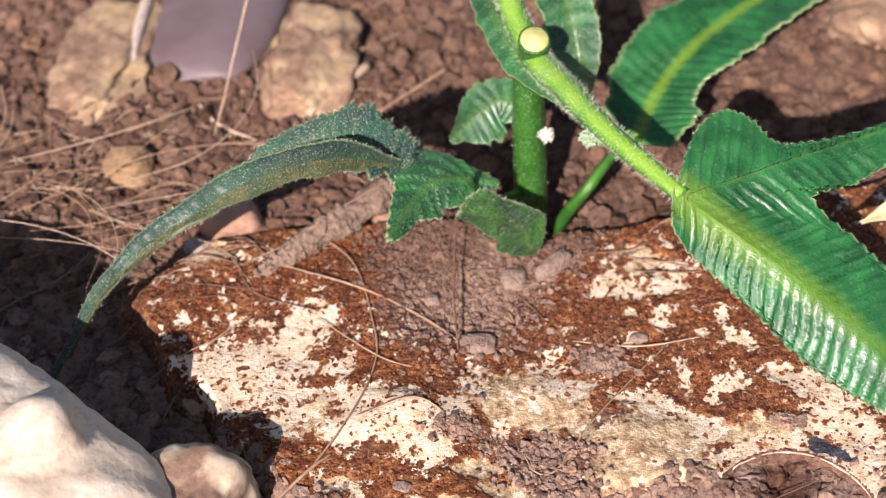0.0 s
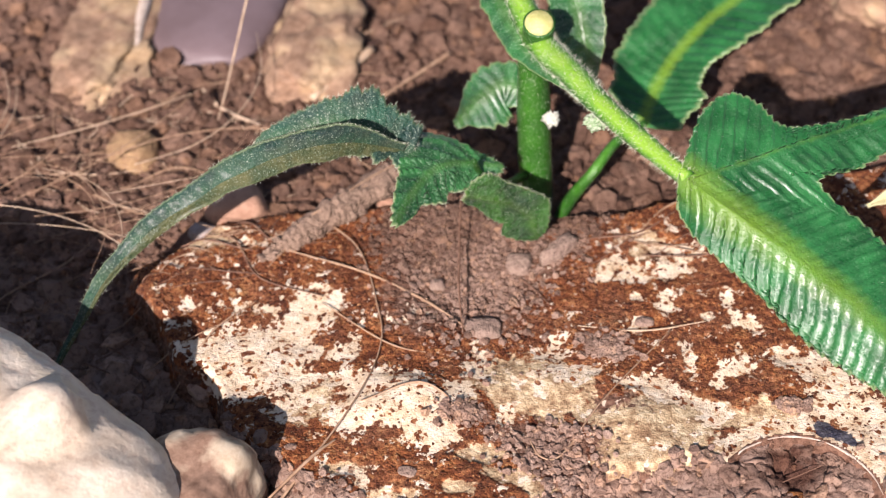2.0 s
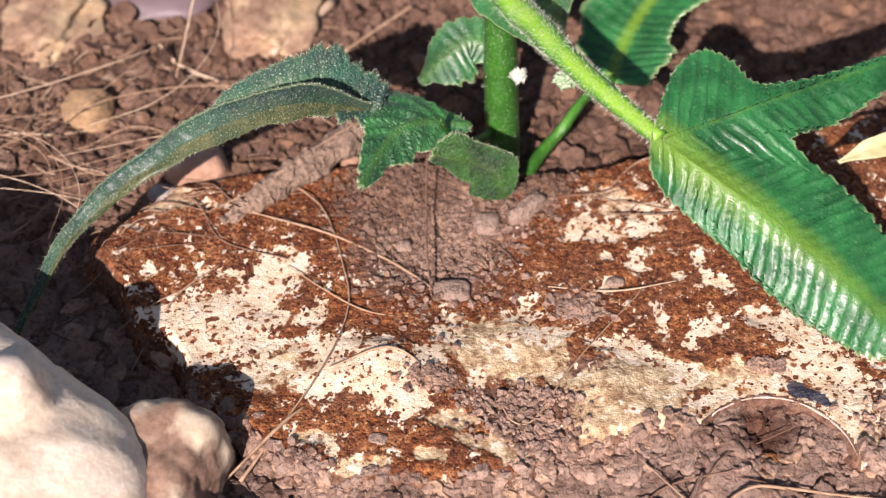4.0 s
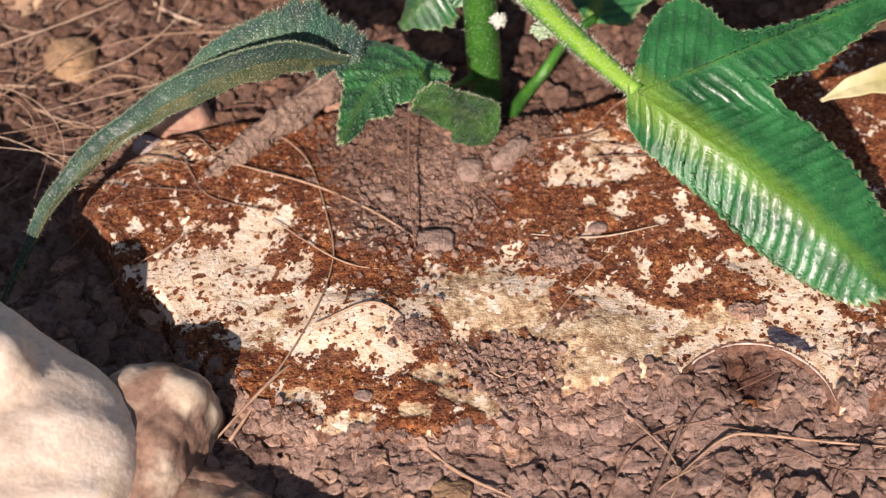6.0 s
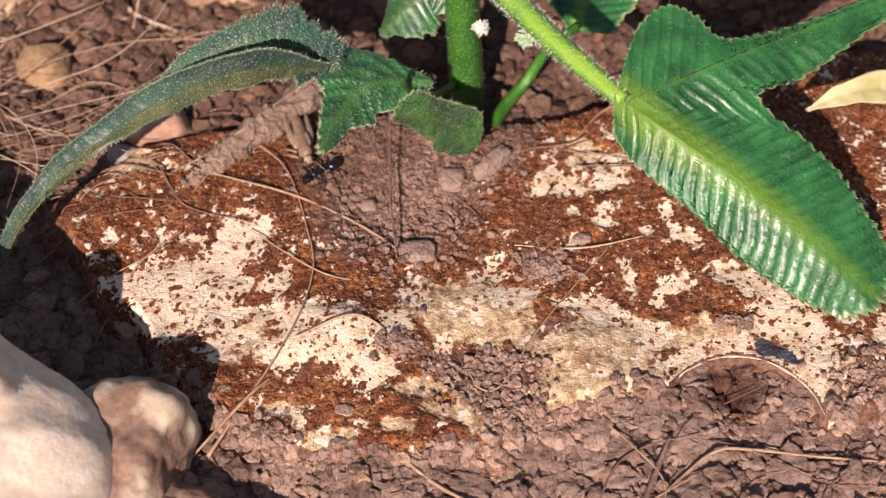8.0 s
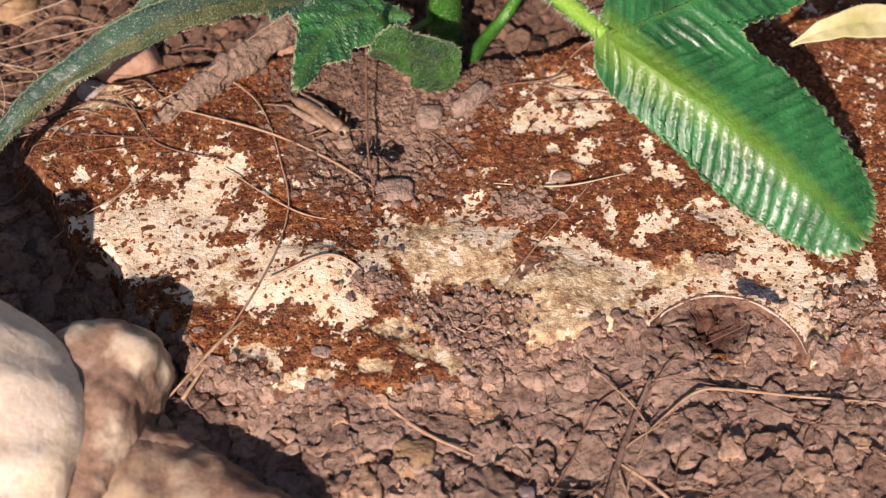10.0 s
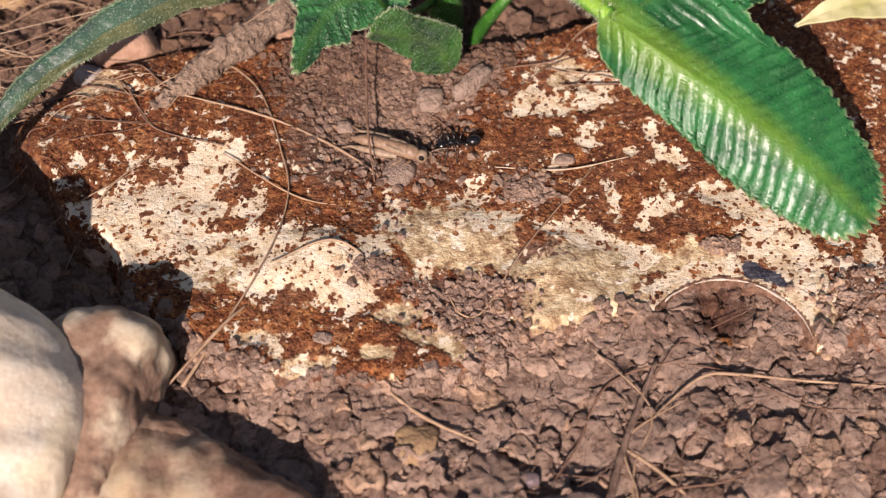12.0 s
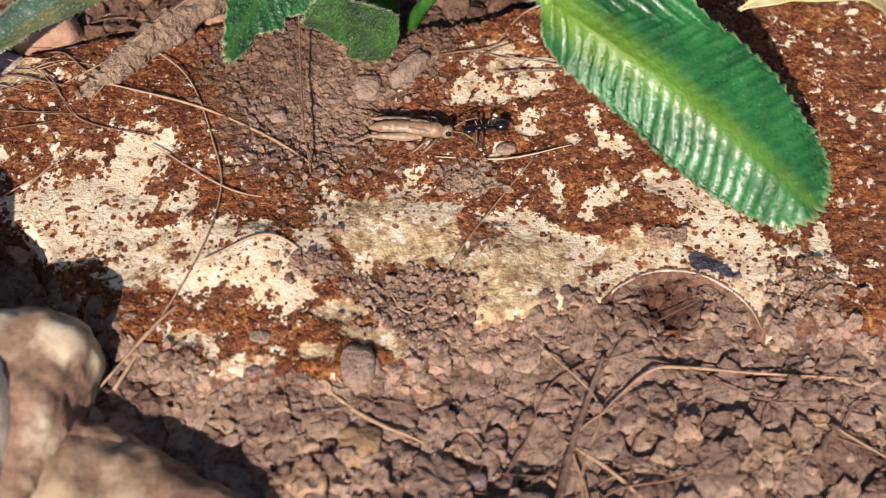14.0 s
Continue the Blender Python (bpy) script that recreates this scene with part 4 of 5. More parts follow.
# ---- plant ----
def filled_leaf(end, u, v, outline, rib, spacing, relief, teeth, curl, seed, around=260, rings=40, slant=0.7):
    """A leaf filled ring by ring inside an outline round a middle point; rib: its midrib as a line of points in the same plane."""
    u, v = Vector(u), Vector(v)
    up = u.cross(v)
    up = up if up.z > 0 else -up
    bm = bmesh.new()
    lr, lv, le = (bm.verts.layers.float.new(k) for k in ("rib", "vein", "rim"))
    edge = spline([(a, b, 0) for a, b in outline + outline[:1]], around)
    middle = sum((Vector((a, b, 0)) for a, b in outline), Vector()) / len(outline)
    line = spline([(a, b, 0) for a, b in rib], 40)
    grid = []
    for k, p in enumerate(edge[:-1]):
        row = []
        wave = teeth * ((k * 0.16) % 1.0 - 0.5) + 0.5 * teeth * noise.noise(Vector((k * 0.3, seed, 0)))
        for i in range(rings + 1):
            s = i / rings
            q = middle + (p - middle) * s * (1 + wave * s**8)
            d, at = min(((q - c).length, n) for n, c in enumerate(line))
            along = at / 40 * (Vector(rib[-1]) - Vector(rib[0])).length
            ridge = 1.4 * math.exp((math.cos((along - slant * d + 0.3 * noise.noise(q * 0.4)) * 2 * math.pi / spacing) - 1) * 2.2) - 0.5
            h = relief * ridge * min(1.0, d / 1.2) + curl * d * d + 0.5 * noise.noise(Vector((q.x * 0.2, q.y * 0.2, seed))) + 0.35 * math.exp(-((d / 0.8) ** 2))
            vert = bm.verts.new(Vector(end) + u * q.x + v * q.y + up * h)
            vert[lr], vert[lv], vert[le] = max(0.0, 1 - d / 0.9), max(0.0, ridge) * 0.6, max(0.0, (s - 0.93) / 0.07)
            row.append(vert)
        grid.append(row)
    for a, b in zip(grid, grid[1:] + grid[:1]):
        for i in range(rings):
            bm.faces.new((a[i], a[i + 1], b[i + 1], b[i]))
    bmesh.ops.remove_doubles(bm, verts=[row[0] for row in grid], dist=0.01)
    return bm


def build_plant():
    plant = Thing("fig_leaved_plant", (0.7, 25, soil_height(0.7, 25)), "young green plant with lobed ribbed leaves and a cut stalk", "plant")
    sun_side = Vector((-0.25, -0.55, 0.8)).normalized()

    def add_leaf(bm, material, label, hairs=0.6, length=0.42):
        fringe = edge_hairs(bm, hairs, length, len(bm.verts))
        ob = thicken(plant.part("leaf", bm, material, label=label), 0.4)
        plant.part("edge_hairs", fringe, HAIR, ob, "short pale hairs", smooth=False)
        return ob

    line, radii = [(1.2, 24.5, -3), (0.8, 25.5, 6), (0.4, 26, 14), (0, 26.5, 24), (0.2, 25.6, 29.5)], (2.7, 2.6, 2.6, 2.4, 1.6)
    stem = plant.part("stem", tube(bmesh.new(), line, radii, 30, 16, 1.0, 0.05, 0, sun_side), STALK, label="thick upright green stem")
    plant.part("stem_hairs", tube_hairs(line, radii, 260, 0.5, 3), HAIR, stem, smooth=False)
    plant.part("fluff", lump(bmesh.new(), (2.9, 23.2, 16.5), (1.0, 0.55, 1.1), 3, 0.9, 0.3, 4), FLUFF, stem, "white fluff spot")
    line, radii = [(-5.5, 40, 35), (-3.6, 34.5, 33.5), (0.4, 24.5, 30), (5.5, 16, 29.5), (11.2, 7, 29), (20.3, -4.5, 28)], (1.9, 1.9, 2.1, 1.9, 1.6, 1.2)
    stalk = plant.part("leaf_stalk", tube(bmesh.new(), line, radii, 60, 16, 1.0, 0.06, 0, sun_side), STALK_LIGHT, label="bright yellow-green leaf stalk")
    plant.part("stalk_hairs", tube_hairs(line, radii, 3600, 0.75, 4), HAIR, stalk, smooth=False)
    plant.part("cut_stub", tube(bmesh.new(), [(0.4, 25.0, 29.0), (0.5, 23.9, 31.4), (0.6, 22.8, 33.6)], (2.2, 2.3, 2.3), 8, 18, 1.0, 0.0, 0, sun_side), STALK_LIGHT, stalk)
    plant.part("cut_face", tube(bmesh.new(), [(0.6, 22.85, 33.5), (0.62, 22.65, 33.9)], (2.1, 1.9), 3, 18), PITH, stalk, "pale yellow cut end of the stalk")
    plant.part("fluff", lump(bmesh.new(), (8.8, 8.8, 27.0), (1.5, 1.2, 1.1), 5, 0.7, 0.35, 4), KNOT, stalk, "pale downy knot under the stalk")
    plant.part("side_stalk", tube(bmesh.new(), [(17.5, 29.5, 11.5), (13, 24, 12), (9.5, 19, 10), (6.5, 20, 4), (4.5, 22, -3)], (0.7, 0.8, 0.9, 1.0, 1.0), 30, 10, 1.0, 0.1, 0, sun_side), STALK)
    plant.part("side_stalk", tube(bmesh.new(), [(-0.6, 24, 5), (-4, 17, 9), (-7.2, 11.6, 15.4), (-8, 9.6, 19)], (0.7, 0.5, 0.45, 0.4), 14, 8, 1.0, 0.1, 0, sun_side), STALK)
    plant.part("side_stalk", tube(bmesh.new(), [(-5.5, 40, 35), (-2, 47, 35.5), (1, 52, 34)], (1.0, 0.8, 0.6), 14, 8, 1.0, 0.1, 0, sun_side), STALK)

    # the large lobed leaf: an outline round the end of its stalk, filled ring by ring
    end = Vector((20.3, -4.5, 28))
    u, v = Vector((0.765, -0.357, -0.536)), Vector((0.546, 0.801, 0.246))
    up = u.cross(v)
    LIFT = Vector((-0.27, -0.59, 0.76)) * 0.2
    outline = [(-1.4, -0.6), (1.6, -4.1), (7.4, -4.4), (15.3, -4.1), (25.6, -4.1), (34.8, -2.8), (41.8, -0.7), (45.1, 2.7), (45.2, 7.0), (43.5, 9.6), (37.7, 11.6), (31.2, 13.0), (23.8, 13.2), (14.6, 13.2), (18.7, 20.6), (22.4, 31.3), (28.2, 46.4), (23.6, 41.1), (19.8, 35.4), (14.7, 26.9), (9.2, 19.6), (5.5, 16.1), (1.3, 16.4), (-2.5, 14.9), (-3.9, 9.6), (-2.3, 3.1), (-1.4, -0.6)]
    bm = bmesh.new()
    lr, lv, le = (bm.verts.layers.float.new(k) for k in ("rib", "vein", "rim"))
    around, rings = spline([(a, b, 0) for a, b in outline], 520), 110
    ribs = [(Vector((0, 0, 0)), Vector((23, 2.6, 0))), (Vector((23, 2.6, 0)), Vector((44, 4.0, 0))), (Vector((0, 0, 0)), Vector((11, 19, 0))), (Vector((11, 19, 0)), Vector((27, 45, 0)))]

    def nearest(q, some):
        best = (99.0, 0.0)
        for n in some:
            a, b = ribs[n]
            w = b - a
            t = min(1.0, max(0.0, (q - a).dot(w) / w.length_squared))
            off = (q - (a + w * t)).length
            if off < best[0]:
                best = (off, t * w.length + (0, 23.1, 0, 22)[n])
        return best

    def ribbed(q, d, along, spacing, sharp):
        wave = math.cos((along - d * 0.65 + 0.5 * noise.noise(q * 0.25) + 0.15 * noise.noise(q * 1.3)) * 2 * math.pi / spacing)
        return 1.5 * math.exp((wave - 1) * sharp) - 0.55

    grid = []
    for k, p in enumerate(around[:-1]):
        row = []
        saw = (k * 0.2) % 1.0
        tangent = (around[k + 1] - around[k - 1 if k else -2]).normalized()
        cross = abs(tangent.x * p.y - tangent.y * p.x) / max(p.length, 0.1)
        wave = (0.036 * (saw - 0.5) + 0.02 * noise.noise(Vector((k * 0.21, 0, 0)))) * cross
        tooth = Vector((tangent.y, -tangent.x, 0)) * (0.7 * (saw - 0.5) * (1 - cross))
        for i in range(1, rings + 1):
            s = i / rings
            q = p * s * (1 + wave * s**9) + tooth * s**12
            (d, along), (e, beside) = nearest(q, (0, 1)), nearest(q, (2, 3))
            w = min(1.0, max(0.0, (e - d) / 5 + 0.5))
            w = w * w * (3 - 2 * w)
            low = min(1.0, max(0.0, (2.6 - q.y) / 2.2))
            ridge, other = ribbed(q, d, along, 2.0, 2.4 + 0.8 * low), ribbed(q, e, beside, 2.1, 2.4)
            h = (0.17 + 0.03 * low) * ridge * min(1.0, d / 1.5) + 0.12 * math.exp(-((d / 2.2) ** 2)) - (0.004 + 0.01 * low) * d * d - 0.0035 * max(0.0, q.x - 12) ** 2 - 0.38 * d * low * min(1.0, max(0.0, q.x) / 6)
            g = 0.17 * other * min(1.0, e / 1.5) + 0.3 * math.exp(-((e / 2.2) ** 2)) - 0.006 * e * e - 0.0007 * max(0.0, q.x - 12) ** 2
            h = w * h + (1 - w) * g + 0.7 * noise.noise(Vector((q.x * 0.12, q.y * 0.12, 1)))
            vert = bm.verts.new(end + u * q.x + v * q.y + up * h + LIFT * max(0.0, q.x - 6))
            wide = max(1.5, 4.6 - 0.055 * along)
            vert[lr] = max(max(0.0, 1 - d / wide) * max(0.35, 1.0 - 0.014 * along), 0.25 * max(0.0, 1 - e / 0.8))
            vert[lv] = max(0.0, w * ridge + (1 - w) * other) * (0.5 + 0.3 * low)
            vert[le] = max(0.0, (s - 0.955) / 0.045)
            row.append(vert)
        grid.append(row)
    hub = bm.verts.new(end + up * 0.8)
    hub[lr] = 1.0
    for a, b in zip(grid, grid[1:] + grid[:1]):
        bm.faces.new((hub, a[0], b[0]))
        for i in range(rings - 1):
            bm.faces.new((a[i], a[i + 1], b[i + 1], b[i]))
    add_leaf(bm, LEAF, "large glossy lobed leaf with yellow midrib and ribbed veins")

    bm = blade(bmesh.new(), [(17, 29, 11), (19.5, 36, 14), (24, 42, 18), (33, 50, 22), (47, 60, 26), (60, 69, 29)], (1.5, 7.5, 9.5, 10, 9, 6, 0.5), (6.5, 8.5, 6.5, 8.5, 9, 6, 0.5), (0.8, -0.55, 0.1), 90, 12, 0.12, 0.5, 26, 0.25, 0.0, 2)
    add_leaf(bm, LEAF, "long serrated green leaf with a yellow midrib")
    bm = blade(bmesh.new(), [(1, 52, 34), (4, 44, 31), (7, 36, 25), (9.5, 31, 15)], (3, 4.5, 4.5, 0.4), (3, 4.5, 4.0, 0.4), (1, 0.1, 0.2), 60, 10, -0.3, 0.5, 14, 0.2, 0.0, 4)
    add_leaf(bm, LEAF_DULL, "dark drooping leaf behind the stalk")
    bm = blade(bmesh.new(), [(-8, 42, 34.5), (-5.8, 34, 32.5), (-1.6, 25, 29.3), (6.2, 13.5, 28)], (2.2, 3.2, 2.8, 0.6), (1.5, 1.5, 1.2, 0.4), (0.9, 0.5, 0.3), 50, 8, 0.4, 0.4, 12, 0.15, 0.0, 5)
    add_leaf(bm, LEAF_DULL, "grey-green hairy leaf base along the stalk")
    bm = blade(bmesh.new(), [(-1.0, 29, 17), (-4.5, 29.5, 18), (-8, 28, 16), (-11.5, 27, 12)], (2.5, 5.0, 5.2, 1.0), (2.5, 4.0, 4.0, 1.0), (0.1, 0.7, 0.7), 50, 10, -0.25, 0.7, 10, 0.14, 0.0, 6)
    add_leaf(bm, LEAF_DULL, "small green leaf beside the stem")
    # the withered leaf that arches down to the soil
    bm = blade(bmesh.new(), [(-18, 11.8, 19), (-26.5, 6.4, 24.2), (-36.6, 2.4, 23.4), (-46.8, -0.6, 18.0), (-56.7, -5.6, 11.0), (-66, -19, -1.0)], (1.2, 2.6, 2.7, 2.0, 1.4, 0.4), (1.0, 3.0, 2.6, 2.2, 1.6, 0.4), (0.35, 0.8, 0.5), 130, 12, 0.8, 0.5, 30, 0.08, 0.0, 7, 0.7)
    add_leaf(bm, LEAF_CURLED, "withered folded leaf arching down to the soil", 2.4, 0.5)
    bm = blade(bmesh.new(), [(-17.2, 11.8, 18), (-24, 12.0, 22.5), (-33, 10.5, 22.5), (-46, 6.5, 15.5)], (2.8, 4.8, 3.0, 0.3), (4.2, 5.4, 2.6, 0.3), (0.1, 0.8, 0.55), 80, 10, 0.3, 1.3, 18, 0.1, 0.1, 8)
    add_leaf(bm, LEAF_DRY, "upper half of the withered leaf", 4.0, 0.6)
    bm = filled_leaf((-4.8, 14.4, 15.0), (-0.93, 0.068, 0.362), (-0.143, -0.972, -0.184), [(0.0, 0.0), (-1.1, 0.9), (-0.1, 2.7), (2.5, 5.0), (4.1, 7.0), (5.8, 8.2), (5.7, 9.9), (7.3, 11.0), (9.3, 12.5), (9.8, 14.8), (11.7, 17.7), (12.6, 16.4), (13.2, 12.1), (13.4, 7.4), (14.3, 5.4), (14.0, 2.9), (13.9, -0.2), (11.9, -1.8), (8.8, -1.7), (5.1, -1.1), (2.0, -0.9)], [(-0.5, 0.8), (4.0, 2.2), (8.5, 5.5), (10.6, 10.5), (12.0, 17.2)], 2.3, 0.22, 0.06, -0.03, 9.0)
    add_leaf(bm, LEAF_DULL, "small toothed leaf with a bent tip", 1.2, 0.5)
    bm = filled_leaf((-8.7, 9.6, 13.0), (0.909, 0.271, -0.317), (-0.29, -0.138, -0.947), [(-0.8, -1.1), (1.9, -3.6), (5.4, -2.5), (8.9, -1.5), (12.6, -0.3), (13.8, 2.5), (14.0, 5.8), (11.8, 7.3), (7.9, 7.1), (7.7, 5.0), (5.5, 4.5), (2.3, 2.6), (-0.3, 1.6)], [(-0.5, 0.2), (5.0, 0.6), (10.0, 2.4), (12.6, 6.0)], 2.4, 0.14, 0.05, -0.02, 10.0)
    add_leaf(bm, LEAF_TORN, "torn green leaf piece with a pale edge", 1.2, 0.45)
    bm = blade(bmesh.new(), [(49, 13, 10), (54, 14.5, 11.5), (60, 16, 11.5), (68, 17.5, 9), (76, 21, -1)], (0.3, 1.7, 2.5, 2.0, 0.5), (0.3, 1.6, 2.5, 2.0, 0.5), (0.1, 0.8, 0.5), 40, 8, -0.3, 0.2, 8, 0.1, 0.0, 11)
    add_leaf(bm, LEAF_YELLOW, "pale yellow leaf tip")
    return plant


build_plant()


# ---- roots, straws, twigs ----
def strand(name, points, radii, material, label, category="root", wobble=0.25, group=""):
    # what lies flat hugs the ground
    if max(p[2] for p in points) < 3.6 and max(radii) < 1:
        points = [(x, y, top_height(x, y) + 1.25 + 0.5 * max(radii) if y < -26 and stone_inside(x, y) < -0.5 else min(z, top_height(x, y) + 0.45 + 0.8 * max(radii))) for x, y, z in points]
    if max(radii) < 0.55:
        radii = [0.78 * r for r in radii]
    first = Vector(points[0])
    bm = tube(bmesh.new(), points, radii, 14 * (len(points) - 1), 6, 1.0, wobble, first.x)
    z = top_height(first.x, first.y)
    return solo(name, bm, material, (first.x, first.y, min(z, first.z)), label, category, group)


strand("thin_root", [(-37.1, 9.5, 1.2), (-24.4, 4.9, 2.0), (-16.1, 0.8, 2.2), (-10.5, -3.2, 1.8), (-8.2, -5.8, 0.6)], (0.15, 0.24, 0.26, 0.24, 0.12), ROOT, "pale brown root bowed across the rock")
strand("thin_root", [(-33.5, 18.7, 2.5), (-25.6, 10.6, 2.6), (-21.5, -1.5, 2.8), (-20.1, -10.4, 2.4), (-23.0, -22.4, 2.6), (-31.5, -37.7, 0.4)], (0.16, 0.16, 0.14, 0.14, 0.14, 0.3), ROOT, "long thin root hanging over the white rock")
strand("thin_root", [(-10.3, 17.8, 6.0), (-10.0, 7.3, 4.0), (-9.6, -0.5, 3.0), (-8.7, -6.9, 0.8)], (0.18, 0.2, 0.2, 0.1), ROOT_DARK, "fine dark root hanging from the leaf")
strand("straw", [(7.5, -4.2, 1.2), (16.8, -4.5, 2.0), (25.6, -2.8, 1.2)], (0.1, 0.18, 0.1), STRAW, "short pale straw lying on the rock", "straw")
strand("thin_root", [(20.8, -4.0, 1.4), (10.8, -18.5, 1.6), (5.5, -27.7, 1.2), (2.6, -28.6, 1.1), (0.6, -24.8, 0.9)], (0.1, 0.13, 0.17, 0.18, 0.1), ROOT, "hooked brown root on the rock")
strand("thin_root", [(-29.4, -1.7, 1.4), (-18.7, -9.9, 1.6), (-10.2, -11.4, 1.0)], (0.1, 0.17, 0.1), ROOT, "fine curved root on the crust")
strand("thin_root", [(-50.2, -17.7, 0.2), (-44.7, -8.8, 1.9), (-38.9, -1.7, 1.2)], (0.1, 0.16, 0.1), ROOT, "fine root over the rock's shaded edge")
strand("thin_root", [(-21.6, -21.5, 2.2), (-13.6, -18.6, 3.2), (-6.9, -22.4, 1.0)], (0.12, 0.2, 0.1), ROOT, "thin arched root on the white patch")
strand("thin_root", [(24.8, -43.0, -0.6), (31.5, -37.3, 1.4), (37.0, -36.6, 1.2), (44.4, -37.4, 0.8), (56, -38.6, -0.4)], (0.14, 0.28, 0.3, 0.22, 0.1), ROOT, "pale brown root across the hollow's mouth")
strand("twig", [(26.4, -34.7, -1.5), (21.2, -47.3, -0.6), (17.4, -60, -1.2)], (0.3, 0.5, 0.6), CLOD, "brown twig half sunk in the soil", "twig")
strand("twig", [(20.6, -46.2, 0.0), (26.1, -50.7, 0.8), (32.6, -59, -0.8)], (0.18, 0.32, 0.3), ROOT, "short light twig on the soil", "twig")
strand("twig", [(-9.6, -36.5, 0.6), (-2.9, -41.8, 0.6), (4.4, -45.8, -0.6)], (0.2, 0.36, 0.2), ROOT, "thin twig at the rock's foot", "twig")


def build_soil_twig():
    twig = Thing("soil_twig", (-28.6, 19.0, soil_height(-28.6, 19.0)), "thick earth-crusted twig leading to the rock", "twig")
    bm = tube(bmesh.new(), [(-16, 33, 0.6), (-22, 26.5, 1.4), (-28.6, 19.0, 1.6), (-34.5, 12.5, 1.4), (-39.8, 6.5, 0.9)], (2.0, 2.3, 2.4, 1.9, 1.0), 110, 36, 1.0, 0.3, 3.0)
    for v in bm.verts:
        v.co += 0.55 * noise.noise_vector(v.co * 0.5) + 0.4 * noise.noise_vector(v.co * 1.3) + 0.2 * noise.noise_vector(v.co * 3.1)
    twig.part("bark", bm, EARTH)
    for shift, lift, seed in ((1.4, 1.6, 1.0), (-1.6, 1.2, 5.0), (0.2, 2.3, 9.0)):
        line = [(-17 + shift, 32 + shift, 1.0 + lift), (-25 + shift * 1.3, 23.5 + shift, 1.6 + lift), (-33 + shift, 14.5 + shift * 0.6, 1.3 + lift), (-42 + shift * 2, 5.5 - shift, 0.9)]
        twig.part("fibre", tube(bmesh.new(), line, (0.1, 0.14, 0.14, 0.07), 50, 6, 1.0, 0.5, seed), ROOT)


build_soil_twig()
strand("twig", [(-24.5, -27, 0.6), (-27.5, -31, 1.0), (-35, -40, -1.0)], (0.2, 0.3, 0.2), ROOT, "forked twig at the shadow's edge", "twig")
strand("straw", [(-38, 51.4, 0.4), (-29, 65.8, 1.2)], (0.8, 0.9), STRAW, "pale flat straw on the soil", "straw")
strand("straw", [(-25.7, 52, 0.8), (-14.8, 66.5, 1.0)], (0.35, 0.5), ROOT, "brown straw on the soil", "straw")
strand("thin_root", [(-52.5, 42, 0.5), (-51.5, 47.4, 4), (-49, 60, 14), (-46, 74, 26)], (0.14, 0.2, 0.24, 0.24), STRAW, "long upright dry stalk before the rocks", "straw")
strand("thin_root", [(-57.5, 53, 0.6), (-53, 48.5, 1.4), (-46.3, 45.2, 0.4)], (0.3, 0.5, 0.3), STRAW, "pale bent root on the soil")


def scatter_strands():
    dice = random.Random(11)
    for zone, count in (((-95, -40, 8, 55), 70), ((-60, -5, 40, 85), 20), ((-88, -54, -20, 20), 46), ((4, 62, -62, -36), 16), ((-20, 10, -62, -42), 7), ((-20, 20, 4, 24), 10), ((-95, -45, 15, 45), 40), ((-62, -34, 6, 22), 9), ((15, 62, -62, -34), 14)):
        for _ in range(count):
            x, y = dice.uniform(zone[0], zone[1]), dice.uniform(zone[2], zone[3])
            a, length = dice.gauss(0.35, 0.7), dice.uniform(9, 30)
            pts = []
            for k in range(4):
                s = k / 3
                px, py = x + math.cos(a) * length * s, y + math.sin(a) * length * s
                a += dice.uniform(-0.35, 0.35)
                pts.append((px, py, top_height(px, py) + (0.7, 1.2, 1.2, 0.5)[k] * dice.uniform(0.6, 1.3)))
            r = dice.choice((0.07, 0.09, 0.12, 0.18))
            if y < -25 and any(stone_inside(p[0], p[1]) > -1 for p in pts):
                continue
            strand("dry_root", pts, (r * 0.7, r, r, r * 0.5), dice.choice((ROOT, ROOT, ROOT_DARK, STRAW) if y > 24 else (ROOT, ROOT_DARK, ROOT_DARK)), "fine dry root lying loose on the soil", "root", 0.25, "loose dry roots on the soil")


def lay_straws():
    """Long pale straws and rootlets, loose on the soil beside the curled leaf."""
    dice = random.Random(31)
    for _ in range(24):
        x, y = dice.uniform(-98, -58), dice.uniform(8, 30)
        a, length = dice.gauss(0.38, 0.28), dice.uniform(16, 42)
        bend, pts = dice.uniform(-0.3, 0.3), []
        for k in range(5):
            px, py = x + math.cos(a + bend * k) * length * k / 4, y + math.sin(a + bend * k) * length * k / 4
            pts.append((px, py, max(3.7, top_height(px, py) + (1.5, 3.5, 4.5, 3.5, 1.5)[k] * dice.uniform(0.6, 1.3))))
        r = dice.choice((0.06, 0.08, 0.1, 0.14))
        strand("dry_straw", pts, (r * 0.7, r, r, r, r * 0.5), dice.choice((STRAW, ROOT, ROOT)), "pale dry straw lying loose over the soil", "straw", 0.2, "loose straws on the soil")


scatter_strands()
lay_straws()


# ---- the animals ----
def egg(bm, centre, radii, tilt=0.0, fine=3):
    ball = bmesh.new()
    bmesh.ops.create_icosphere(ball, subdivisions=fine, radius=1.0)
    at = {}
    spin = Matrix.Rotation(tilt, 3, "Y")
    for v in ball.verts:
        at[v] = bm.verts.new(Vector(centre) + spin @ Vector((v.co.x * radii[0], v.co.y * radii[1], v.co.z * radii[2])))
    for f in ball.faces:
        bm.faces.new([at[v] for v in f.verts])
    ball.free()
    return bm


